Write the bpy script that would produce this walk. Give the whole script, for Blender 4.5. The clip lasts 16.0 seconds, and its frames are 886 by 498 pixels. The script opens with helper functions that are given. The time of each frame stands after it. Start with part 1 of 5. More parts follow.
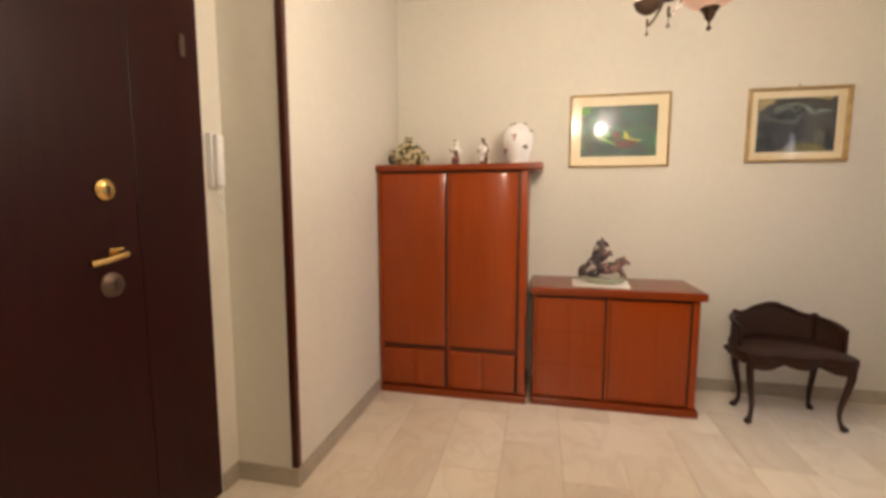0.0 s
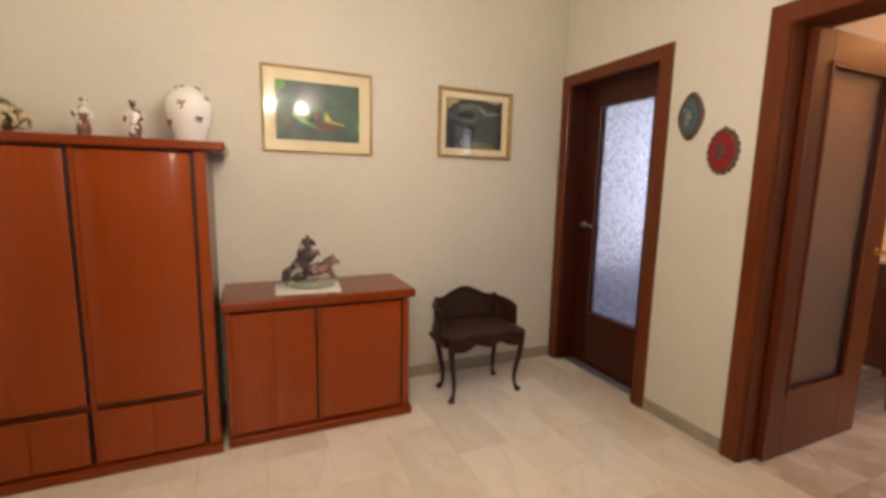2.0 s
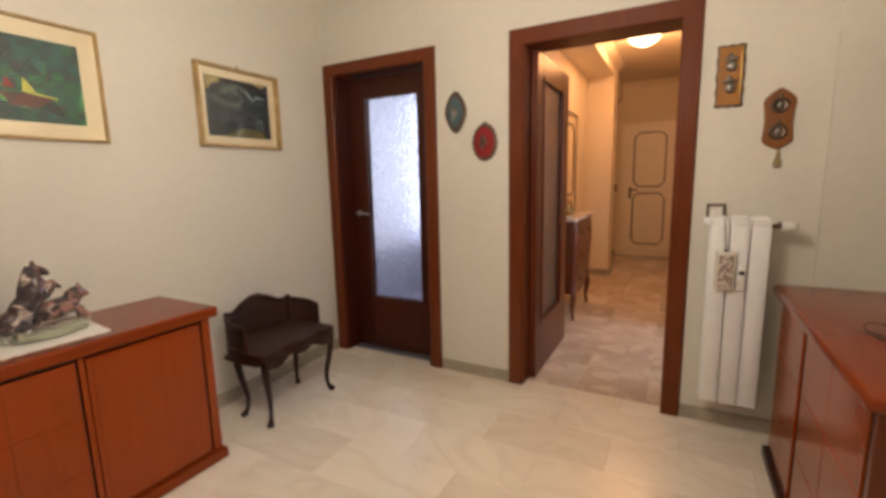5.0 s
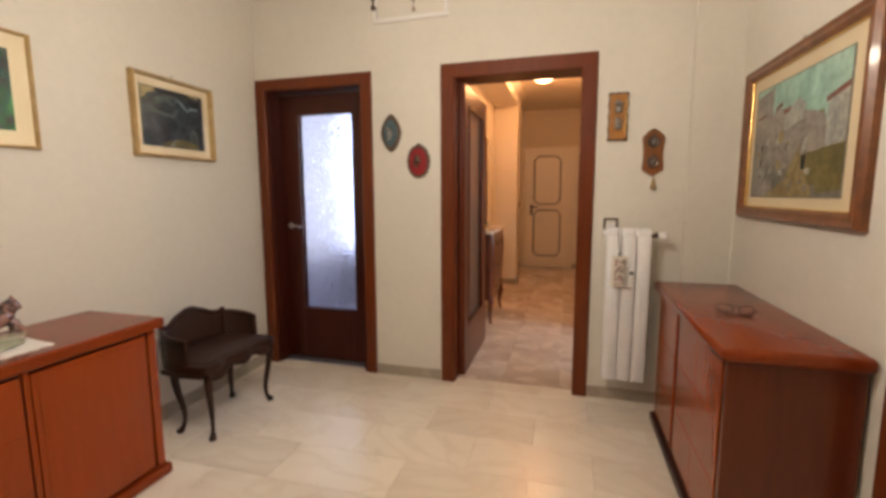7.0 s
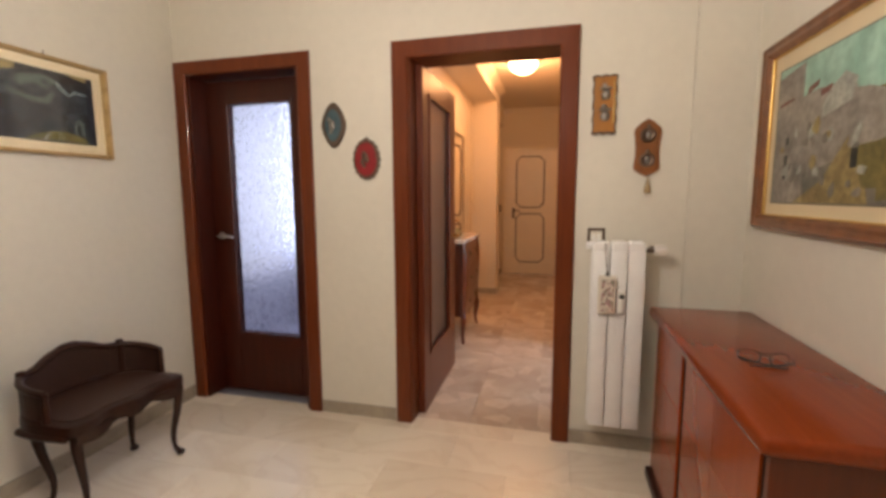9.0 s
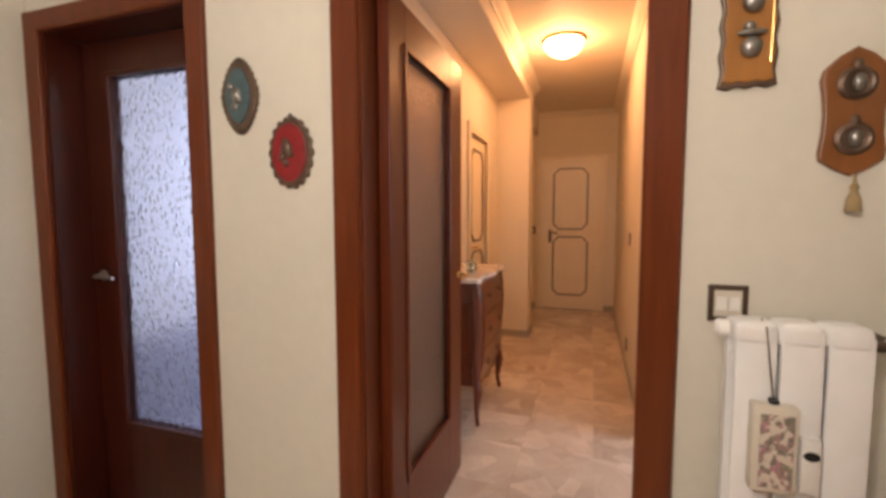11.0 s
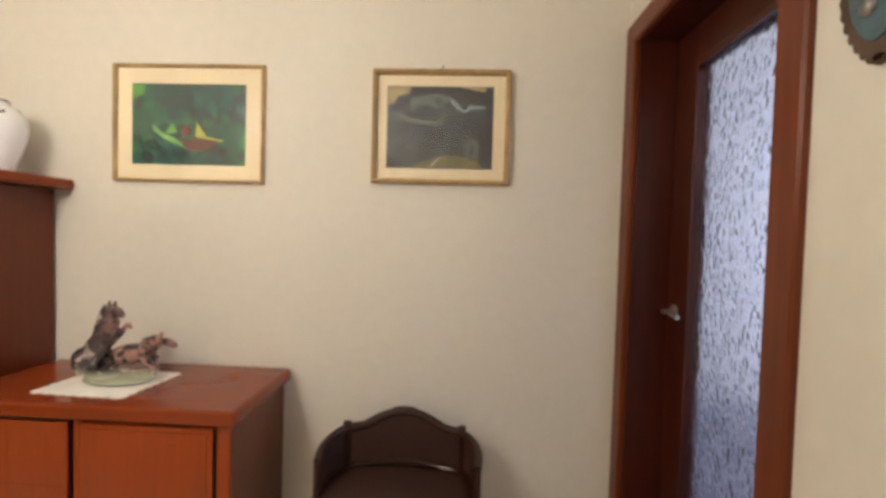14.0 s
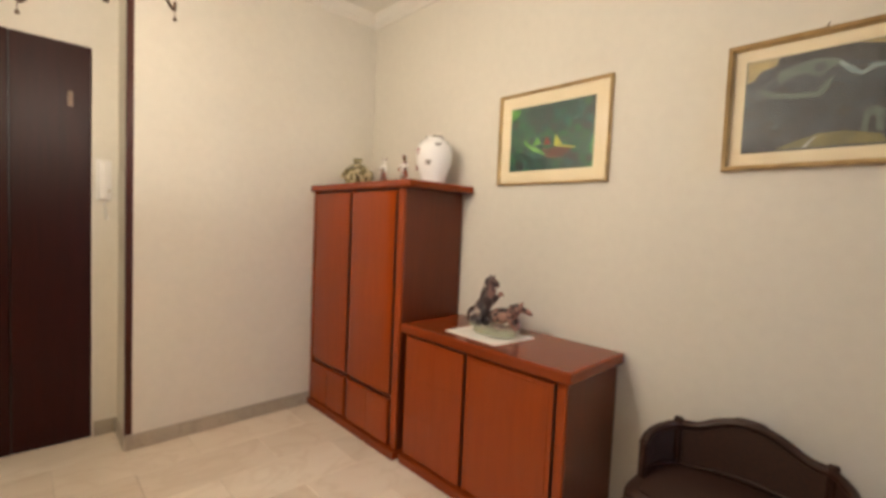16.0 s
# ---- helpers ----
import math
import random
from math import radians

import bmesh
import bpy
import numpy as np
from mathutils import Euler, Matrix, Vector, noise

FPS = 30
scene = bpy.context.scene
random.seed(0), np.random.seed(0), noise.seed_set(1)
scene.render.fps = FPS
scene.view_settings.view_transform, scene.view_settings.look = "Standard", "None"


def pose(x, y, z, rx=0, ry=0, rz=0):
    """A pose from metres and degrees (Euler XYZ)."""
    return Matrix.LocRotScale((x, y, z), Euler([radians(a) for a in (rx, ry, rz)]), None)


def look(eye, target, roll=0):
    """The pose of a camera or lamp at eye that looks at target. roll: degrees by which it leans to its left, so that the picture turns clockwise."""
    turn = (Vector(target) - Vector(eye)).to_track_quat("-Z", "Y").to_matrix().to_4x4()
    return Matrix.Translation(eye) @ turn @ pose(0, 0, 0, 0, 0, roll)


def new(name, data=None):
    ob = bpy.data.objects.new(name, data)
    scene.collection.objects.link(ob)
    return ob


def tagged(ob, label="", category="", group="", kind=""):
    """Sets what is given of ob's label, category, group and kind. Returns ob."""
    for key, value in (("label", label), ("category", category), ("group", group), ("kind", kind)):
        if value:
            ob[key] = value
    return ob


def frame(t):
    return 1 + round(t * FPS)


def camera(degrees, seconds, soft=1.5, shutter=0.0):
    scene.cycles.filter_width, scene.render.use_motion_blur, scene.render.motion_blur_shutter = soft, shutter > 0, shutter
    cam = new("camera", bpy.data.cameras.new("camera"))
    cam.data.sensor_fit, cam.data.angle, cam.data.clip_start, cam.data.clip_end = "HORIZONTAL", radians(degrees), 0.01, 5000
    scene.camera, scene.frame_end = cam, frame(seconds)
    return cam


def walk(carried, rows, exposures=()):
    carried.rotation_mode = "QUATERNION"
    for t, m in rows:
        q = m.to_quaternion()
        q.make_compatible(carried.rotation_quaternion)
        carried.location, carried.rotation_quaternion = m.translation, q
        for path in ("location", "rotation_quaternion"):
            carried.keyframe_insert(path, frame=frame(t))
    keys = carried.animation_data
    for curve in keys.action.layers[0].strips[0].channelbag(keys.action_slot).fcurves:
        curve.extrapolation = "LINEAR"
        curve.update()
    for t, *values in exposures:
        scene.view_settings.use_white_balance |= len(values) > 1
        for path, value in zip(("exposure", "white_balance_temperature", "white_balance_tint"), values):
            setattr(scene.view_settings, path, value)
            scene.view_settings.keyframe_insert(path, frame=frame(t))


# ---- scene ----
cam = camera(90.4, 16.0, soft=3.5)
PATH = [
    (0, (0.017, 0.024, 1.299), (-0.403, 1.967, 1.084), -0.0),
    (0.5, (0.043, 0.132, 1.316), (-0.064, 2.115, 1.082), 0.4),
    (1, (0.064, 0.238, 1.317), (0.282, 2.211, 1.071), 1.0),
    (1.5, (0.067, 0.369, 1.324), (0.604, 2.278, 1.067), 1.3),
    (2, (0.124, 0.471, 1.357), (0.929, 2.279, 1.071), 1.2),
    (2.5, (0.188, 0.577, 1.35), (1.208, 2.274, 1.067), 1.2),
    (3, (0.198, 0.706, 1.333), (1.413, 2.269, 1.05), 0.8),
    (3.5, (0.144, 0.836, 1.337), (1.534, 2.242, 1.032), -0.2),
    (4, (0.034, 0.921, 1.332), (1.571, 2.159, 1.008), -1.1),
    (4.5, (-0.115, 0.913, 1.335), (1.536, 1.993, 1.005), -1.4),
    (5, (-0.279, 0.895, 1.332), (1.463, 1.827, 1.02), -1.3),
    (7.5, (-0.598, 1.006, 1.331), (1.32, 1.518, 1.088), -0.1),
    (8, (-0.412, 0.923, 1.333), (1.501, 1.456, 1.094), 0.1),
    (8.5, (-0.246, 0.932, 1.346), (1.679, 1.416, 1.102), -0.2),
    (10.8, (1.01, 1.004, 1.349), (2.923, 1.567, 1.198), 0.0),
    (11, (1.109, 1.043, 1.352), (2.999, 1.679, 1.198), -0.1),
    (11.5, (1.301, 1.089, 1.332), (3.07, 2.011, 1.183), -0.3),
    (12, (1.476, 1.08, 1.337), (2.973, 2.398, 1.18), -0.0),
    (12.5, (1.536, 1.189, 1.349), (2.715, 2.798, 1.210), 0.0),
    (13, (1.601, 1.365, 1.343), (2.374, 3.207, 1.254), 0.3),
    (13.5, (1.605, 1.425, 1.336), (1.961, 3.390, 1.273), 1.1),
    (14, (1.697, 1.460, 1.341), (1.608, 3.457, 1.278), 1.6),
    (14.5, (1.759, 1.455, 1.348), (1.287, 3.397, 1.266), 1.9),
    (15, (1.744, 1.395, 1.268), (0.961, 3.236, 1.233), 2.4),
    (15.5, (1.766, 1.34, 1.281), (0.651, 2.998, 1.208), 2.4),
    (16, (1.807, 1.32, 1.296), (0.371, 2.709, 1.191), 2.5),
]
EXPOSURES = [(0, 0.02, 6450, 13), (1, -0.08, 6400, 13), (3, -0.20, 6400, 12), (5, -0.16, 6200, 11), (7.5, -0.11, 6100, 12), (8.5, -0.09, 6050, 12), (11, 0.04, 6000, 13), (11.7, -0.02, 6300, 16), (12.3, 0.06, 6100, 12), (13, 0.22, 5800, 8), (14, 0.06, 6000, 9), (14.5, 0.0, 6200, 9), (15, -0.04, 6600, 12), (16, -0.04, 6250, 10)]
walk(cam, [(t, look(eye, target, roll)) for t, eye, target, roll in PATH], exposures=EXPOSURES)

# ---- world and light ----
world = bpy.data.worlds.new("daylight")
scene.world = world
world.use_nodes = True
sky = world.node_tree.nodes.new("ShaderNodeTexSky")
sky.sky_type, sky.sun_disc = "NISHITA", False
sky.sun_elevation, sky.sun_rotation = radians(40), radians(200)
world.node_tree.nodes["Background"].inputs["Strength"].default_value = 0.15
world.node_tree.links.new(sky.outputs["Color"], world.node_tree.nodes["Background"].inputs["Color"])


def lamp(name, kind, place, energy, color, size=0.05, turn=(0, 0, 0), size_y=None):
    data = bpy.data.lights.new(name, kind)
    data.energy, data.color = energy, color
    if kind == "AREA":
        data.shape, data.size, data.size_y = "RECTANGLE", size, size_y or size
    else:
        data.shadow_soft_size = size
    ob = new(name, data)
    ob.matrix_basis = pose(*place, *turn)
    return ob


WARM = (1.0, 0.83, 0.635)
# three arms of the chandelier: place, watts and colour of the bulb, height of the cup
BULBS = (((0.642, 1.420), 31.0, (1.0, 0.88, 0.745), 1.925), ((0.350, 1.640), 17.0, WARM, 1.925), ((0.335, 1.320), 15.0, (1.0, 0.79, 0.56), 1.835))
for (bx, by), watts, tint, cup in BULBS:
    lamp("chandelier_bulb", "POINT", (bx, by, 2.07), watts, tint, 0.03)
lamp("hall_bulb", "POINT", (4.95, 1.29, 2.64), 28.0, (1.0, 0.40, 0.13), 0.08)
# the lit room behind the doorway in the south wall
lamp("back_room_bulb", "POINT", (0.10, -1.25, 1.72), 30.0, (1.0, 0.84, 0.64), 0.10)
# daylight in the window openings of the two side rooms
lamp("window_light_kitchen", "AREA", (4.26, 2.85, 1.50), 19.0, (0.80, 0.86, 1.0), 1.6, (0, 90, 0), 1.4)
lamp("window_light_side_room", "AREA", (3.42, -1.52, 1.55), 36.0, (0.82, 0.90, 1.0), 1.2, (-90, 0, 180), 1.5)


# ---- materials ----
def srgb(r, g, b):
    return tuple((c / 255 / 12.92) if c <= 10 else ((c / 255 + 0.055) / 1.055) ** 2.4 for c in (r, g, b))


def shader(name):
    m = bpy.data.materials.new(name)
    m.use_nodes = True
    return m, m.node_tree.nodes, m.node_tree.links, m.node_tree.nodes["Principled BSDF"]


def noise_node(n, l, scale, stretch=(1, 1, 1), detail=5.0, coord="Object", distortion=0.0):
    tc, mp, tx = n.new("ShaderNodeTexCoord"), n.new("ShaderNodeMapping"), n.new("ShaderNodeTexNoise")
    mp.inputs["Scale"].default_value = stretch
    tx.inputs["Scale"].default_value, tx.inputs["Detail"].default_value = scale, detail
    tx.inputs["Distortion"].default_value = distortion
    l.new(tc.outputs[coord], mp.inputs["Vector"])
    l.new(mp.outputs["Vector"], tx.inputs["Vector"])
    return tx, mp


def ramp(n, l, source, stops):
    r = n.new("ShaderNodeValToRGB")
    while len(r.color_ramp.elements) < len(stops):
        r.color_ramp.elements.new(0.5)
    for e, (p, c) in zip(r.color_ramp.elements, stops):
        e.position, e.color = p, (*c, 1)
    l.new(source, r.inputs["Fac"])
    return r


def mix(n, l, a, b, fac, how="MIX"):
    x = n.new("ShaderNodeMix")
    x.data_type, x.blend_type = "RGBA", how
    x.inputs[0].default_value = fac if isinstance(fac, float) else 0.5
    if not isinstance(fac, float):
        l.new(fac, x.inputs[0])
    for slot, v in ((6, a), (7, b)):
        if isinstance(v, tuple):
            x.inputs[slot].default_value = (*v, 1)
        else:
            l.new(v, x.inputs[slot])
    return x.outputs[2]


def bump(n, l, p, height, strength, distance=0.002):
    b = n.new("ShaderNodeBump")
    b.inputs["Strength"].default_value, b.inputs["Distance"].default_value = strength, distance
    l.new(height, b.inputs["Height"])
    l.new(b.outputs["Normal"], p.inputs["Normal"])


def surface(name, base, rough=0.5, metal=0.0, coat=0.0, vary=0.15, scale=6.0, fine=60.0, relief=0.15, stain=None):
    """A painted, cast or plastered surface with broad patches and a fine grain."""
    m, n, l, p = shader(name)
    big, _ = noise_node(n, l, scale)
    small, _ = noise_node(n, l, fine)
    dark = tuple(c * (1 - vary) for c in base) if stain is None else stain
    col = mix(n, l, dark, base, ramp(n, l, big.outputs["Fac"], ((0.35, (0, 0, 0)), (0.65, (1, 1, 1)))).outputs["Color"])
    col = mix(n, l, col, ramp(n, l, small.outputs["Fac"], ((0.3, (0.95,) * 3), (0.7, (1.03,) * 3))).outputs["Color"], 0.5, "MULTIPLY")
    l.new(col, p.inputs["Base Color"])
    rr = n.new("ShaderNodeMapRange")
    rr.inputs["To Min"].default_value, rr.inputs["To Max"].default_value = rough * 0.8, min(1, rough * 1.2)
    l.new(big.outputs["Fac"], rr.inputs["Value"])
    l.new(rr.outputs["Result"], p.inputs["Roughness"])
    p.inputs["Metallic"].default_value, p.inputs["Coat Weight"].default_value = metal, coat
    p.inputs["Coat Roughness"].default_value = 0.1
    bump(n, l, p, small.outputs["Fac"], relief)
    return m


def wood(name, c1, c2, rough=0.25, coat=0.4, stretch=(14, 14, 1.1), relief=0.05, spec=0.5):
    """Veneer with long grain along the axis whose stretch is small."""
    m, n, l, p = shader(name)
    a, _ = noise_node(n, l, 3.0, stretch, 6.0, distortion=0.6)
    b, _ = noise_node(n, l, 14.0, stretch, 3.0)
    c, _ = noise_node(n, l, 1.3, (1, 1, 1), 2.0)
    col = ramp(n, l, a.outputs["Fac"], ((0.2, c1), (0.8, c2))).outputs["Color"]
    col = mix(n, l, col, ramp(n, l, b.outputs["Fac"], ((0.35, (0.955,) * 3), (0.6, (1.01,) * 3))).outputs["Color"], 0.25, "MULTIPLY")
    col = mix(n, l, col, ramp(n, l, c.outputs["Fac"], ((0.3, (0.88,) * 3), (0.7, (1.08,) * 3))).outputs["Color"], 0.6, "MULTIPLY")
    l.new(col, p.inputs["Base Color"])
    p.inputs["Roughness"].default_value, p.inputs["Coat Weight"].default_value = rough, coat
    p.inputs["Coat Roughness"].default_value, p.inputs["Specular IOR Level"].default_value = 0.08, spec
    bump(n, l, p, b.outputs["Fac"], relief, 0.001)
    return m


def marble(name, light, mid, vein, rough, stretch, scale, vein_amount=0.6, patch=False, broad=0.035, tones=(0.93, 0.91, 0.89)):
    """Polished marble; each tile takes its own piece of the pattern."""
    m, n, l, p = shader(name)
    info = n.new("ShaderNodeObjectInfo")
    far = n.new("ShaderNodeVectorMath")
    far.operation = "SCALE"
    far.inputs[0].default_value = (37.0, 91.0, 53.0)
    l.new(info.outputs["Random"], far.inputs["Scale"])
    a, ma = noise_node(n, l, scale, stretch, 5.0, distortion=0.8)
    b, mb = noise_node(n, l, scale * 1.7, stretch, 8.0, distortion=1.6)
    for mp in (ma, mb):
        l.new(far.outputs["Vector"], mp.inputs["Location"])
    col = ramp(n, l, a.outputs["Fac"], ((0.3, mid), (0.65, light))).outputs["Color"]
    lines = ramp(n, l, b.outputs["Fac"], ((0.495 - broad, (0, 0, 0)), (0.495, (1, 1, 1)), (0.495 + broad, (0, 0, 0)))).outputs["Color"]
    thin = n.new("ShaderNodeMath")
    thin.operation = "MULTIPLY"
    thin.inputs[1].default_value = vein_amount
    l.new(lines, thin.inputs[0])
    col = mix(n, l, col, vein, thin.outputs["Value"])
    if patch:
        v = n.new("ShaderNodeTexVoronoi")
        v.inputs["Scale"].default_value = 7.0
        l.new(ma.outputs["Vector"], v.inputs["Vector"])
        pieces = ramp(n, l, v.outputs["Color"], ((0.25, (0.66, 0.58, 0.50)), (0.55, (0.95, 0.92, 0.88)), (0.8, (1.5, 1.5, 1.48)))).outputs["Color"]
        col = mix(n, l, col, pieces, 0.26, "MULTIPLY")
    tone = ramp(n, l, info.outputs["Random"], ((0.0, tones), (1.0, (1.05, 1.04, 1.02)))).outputs["Color"]
    l.new(mix(n, l, col, tone, 0.8, "MULTIPLY"), p.inputs["Base Color"])
    p.inputs["Roughness"].default_value = rough
    bump(n, l, p, a.outputs["Fac"], 0.03, 0.001)
    return m


M_WALL = surface("cream_plaster", (0.715, 0.680, 0.594), 0.75, vary=0.05, scale=1.2, fine=22, relief=0.02)
M_CEIL = surface("ceiling_paint", (0.74, 0.71, 0.64), 0.8, vary=0.04, scale=1.0, fine=80, relief=0.1)
M_HALL = surface("hall_plaster", (0.79, 0.71, 0.58), 0.7, vary=0.05, scale=1.2, fine=90, relief=0.12)
M_WHITE = surface("white_paint", (0.82, 0.81, 0.78), 0.35, vary=0.04, fine=120, relief=0.04)
M_BASE = marble("baseboard_stone", (0.44, 0.39, 0.31), (0.34, 0.30, 0.24), (0.22, 0.18, 0.14), 0.35, (1, 1, 1), 6.0, 0.3)
M_TILE = marble("cream_marble", (0.84, 0.77, 0.66), (0.76, 0.675, 0.555), (0.58, 0.46, 0.34), 0.25, (1.25, 0.7, 1), 1.2, 0.22, broad=0.05, tones=(0.89, 0.86, 0.83))
M_TILE_HALL = marble("brown_marble", (0.66, 0.56, 0.47), (0.54, 0.43, 0.34), (0.74, 0.66, 0.58), 0.10, (1, 1, 1), 2.0, 0.3, patch=True, broad=0.05, tones=(0.76, 0.72, 0.67))
M_GROUT = surface("grout", (0.58, 0.50, 0.40), 0.8, vary=0.1)
M_CHERRY = wood("cherry_veneer", srgb(138, 56, 13), srgb(148, 62, 16), 0.2, 0.3, relief=0.006, spec=0.22)
M_CHERRY_X = wood("cherry_veneer_along", srgb(118, 46, 13), srgb(132, 55, 17), 0.22, 0.18, (1.1, 14, 14), relief=0.006, spec=0.25)
# darker copy of the cherry: shade on cabinet sides put into colour
M_CHERRY_SHADED = wood("cherry_shaded_veneer", srgb(84, 34, 13), srgb(102, 43, 18), 0.3, 0.15, spec=0.3)
# near-black cherry; in door gaps and finger slots it stands for shade
M_CHERRY_DARK = surface("cherry_dark_gap_shade", srgb(48, 17, 9), 0.5, vary=0.2)
# on door 1 this dark tone holds the shade of its recess
M_MAHOGANY = wood("mahogany_veneer", srgb(54, 19, 9), srgb(74, 29, 14), 0.35, 0.05, spec=0.35)
M_CASING = wood("mahogany_casing", srgb(92, 41, 17), srgb(116, 56, 25), 0.32, 0.08, spec=0.25)
# lighter copy of the mahogany: hall light on the leaf put into colour
M_MAHOGANY_LIT = wood("mahogany_lit_leaf", srgb(84, 36, 18), srgb(106, 49, 25), 0.32, 0.08, spec=0.28)
M_ENTRANCE = wood("dark_red_lacquer", srgb(38, 9, 7), srgb(50, 13, 9), 0.4, 0.0, spec=0.2)
M_WALNUT = wood("dark_walnut", srgb(38, 19, 12), srgb(56, 30, 19), 0.36, 0.1, (10, 10, 1.5), spec=0.3)
M_BRASS = surface("brass", (0.80, 0.55, 0.20), 0.25, metal=1.0, vary=0.15, relief=0.03)
M_BRONZE = surface("dark_bronze", (0.16, 0.11, 0.08), 0.4, metal=0.8, vary=0.3, relief=0.1)
M_CHROME = surface("steel", (0.6, 0.6, 0.6), 0.3, metal=1.0, vary=0.1, relief=0.03)
M_BLACK = surface("black_plastic", (0.02, 0.02, 0.02), 0.4, vary=0.2)
M_RAD = surface("radiator_enamel", (0.86, 0.86, 0.86), 0.3, vary=0.02, fine=20, relief=0.0)
M_GILT = wood("gilded_wood", srgb(150, 120, 72), srgb(200, 170, 114), 0.35, 0.2, (6, 6, 6))
M_GILT_DARK = wood("worn_brown_gilding", srgb(88, 48, 22), srgb(138, 84, 40), 0.35, 0.25, (6, 6, 6))
M_MAT = surface("passe_partout", srgb(214, 198, 164), 0.8, vary=0.06, fine=150)
M_LINEN = surface("lace_linen", (0.80, 0.78, 0.72), 0.9, vary=0.1, fine=220, relief=0.6)
M_CREAM_DOOR = surface("cream_lacquer", (0.82, 0.72, 0.54), 0.4, vary=0.04, relief=0.03)
# grey-blue tone added to dim the view through the glazed door
M_PANE_DIM = surface("pane_dim_grey", srgb(172, 172, 184), 0.3, vary=0.15, scale=4)
M_TRIM_LINE = surface("brown_moulding", srgb(96, 70, 38), 0.5, vary=0.15)


# ---- mesh helpers: everything is drawn in world metres and stored relative to its thing ----
def thing(name, place, label, category, group="", kind=""):
    ob = new(name)
    ob.matrix_basis = place if isinstance(place, Matrix) else pose(*place)
    ob.empty_display_size = 0.05
    return tagged(ob, label, category, group, kind)


def part(name, bm, material, parent=None, label="", smooth=False):
    if parent:
        top = parent
        while top.parent:
            top = top.parent
        bm.transform(top.matrix_basis.inverted())
    me = bpy.data.meshes.new(name)
    bmesh.ops.recalc_face_normals(bm, faces=bm.faces)
    if smooth:
        for f in bm.faces:
            f.smooth = True
    bm.to_mesh(me)
    bm.free()
    me.materials.append(material)
    ob = new(name, me)
    ob.parent = parent
    if smooth:
        me.set_sharp_from_angle(angle=radians(40))
    return tagged(ob, label)


def solid(name, bm, material, label, category, kind="structure", group="", smooth=False):
    return tagged(part(name, bm, material, None, label, smooth), label, category, group, kind)


def box(x0, x1, y0, y1, z0, z1, bevel=0.0, bm=None, segs=2):
    b = bmesh.new()
    bmesh.ops.create_cube(b, size=1.0)
    for v in b.verts:
        v.co = Vector(((x0 + x1) / 2 + v.co.x * (x1 - x0), (y0 + y1) / 2 + v.co.y * (y1 - y0), (z0 + z1) / 2 + v.co.z * (z1 - z0)))
    if bevel:
        bmesh.ops.bevel(b, geom=list(b.edges), offset=bevel, segments=segs, profile=0.5, affect="EDGES")
    return join(bm, b)


def join(bm, other):
    if bm is None:
        return other
    me = bpy.data.meshes.new("tmp")
    other.to_mesh(me)
    other.free()
    bm.from_mesh(me)
    bpy.data.meshes.remove(me)
    return bm


def boxes(*rows, bevel=0.0):
    bm = None
    for r in rows:
        bm = box(*r, bevel=bevel, bm=bm)
    return bm


def lathe(profile, place=(0, 0, 0), segs=24, squash=(1, 1, 1), bm=None):
    """A turned shape from (radius, height) pairs."""
    b = bmesh.new()
    rings = []
    for r, z in profile:
        rings.append([b.verts.new((r * math.cos(2 * math.pi * k / segs), r * math.sin(2 * math.pi * k / segs), z)) for k in range(segs)] if r > 1e-5 else [b.verts.new((0, 0, z))])
    for p, q in zip(rings, rings[1:]):
        for k in range(segs):
            j = (k + 1) % segs
            if len(p) == 1 and len(q) == 1:
                continue
            if len(p) == 1:
                b.faces.new((p[0], q[j], q[k]))
            elif len(q) == 1:
                b.faces.new((p[k], p[j], q[0]))
            else:
                b.faces.new((p[k], p[j], q[j], q[k]))
    for ring in (rings[0], rings[-1]):
        if len(ring) > 2:
            b.faces.new(ring)
    for v in b.verts:
        v.co = Vector((v.co.x * squash[0] + place[0], v.co.y * squash[1] + place[1], v.co.z * squash[2] + place[2]))
    return join(bm, b)


def tube(points, radii, segs=10, closed=False, bm=None, flat=1.0):
    """A round bar along points; radii is one number or one for each point."""
    b = bmesh.new()
    pts = [Vector(p) for p in points]
    if not isinstance(radii, (list, tuple)):
        radii = [radii] * len(pts)
    rings = []
    side = None
    for i, p in enumerate(pts):
        a, c = (pts[i - 1] if i or closed else p), (pts[(i + 1) % len(pts)] if i + 1 < len(pts) or closed else p)
        d = (c - a).normalized()
        if side is None:
            side = d.orthogonal().normalized()
        side = (side - d * side.dot(d)).normalized()
        up = d.cross(side)
        rings.append([b.verts.new(p + (side * math.cos(2 * math.pi * k / segs) + up * math.sin(2 * math.pi * k / segs) * flat) * radii[i]) for k in range(segs)])
    pairs = list(zip(rings, rings[1:])) + ([(rings[-1], rings[0])] if closed else [])
    for p, q in pairs:
        for k in range(segs):
            b.faces.new((p[k], p[(k + 1) % segs], q[(k + 1) % segs], q[k]))
    if not closed:
        b.faces.new(rings[0])
        b.faces.new(rings[-1])
    return join(bm, b)


def curve_points(ctrl, n=6):
    """A smooth run of points through the control points."""
    c = [Vector(p) for p in ctrl]
    c = [c[0] * 2 - c[1]] + c + [c[-1] * 2 - c[-2]]
    out = []
    for i in range(1, len(c) - 2):
        for k in range(n):
            t = k / n
            out.append(0.5 * (2 * c[i] + (c[i + 1] - c[i - 1]) * t + (2 * c[i - 1] - 5 * c[i] + 4 * c[i + 1] - c[i + 2]) * t**2 + (3 * c[i] - c[i - 1] - 3 * c[i + 1] + c[i + 2]) * t**3))
    return out + [c[-2]]


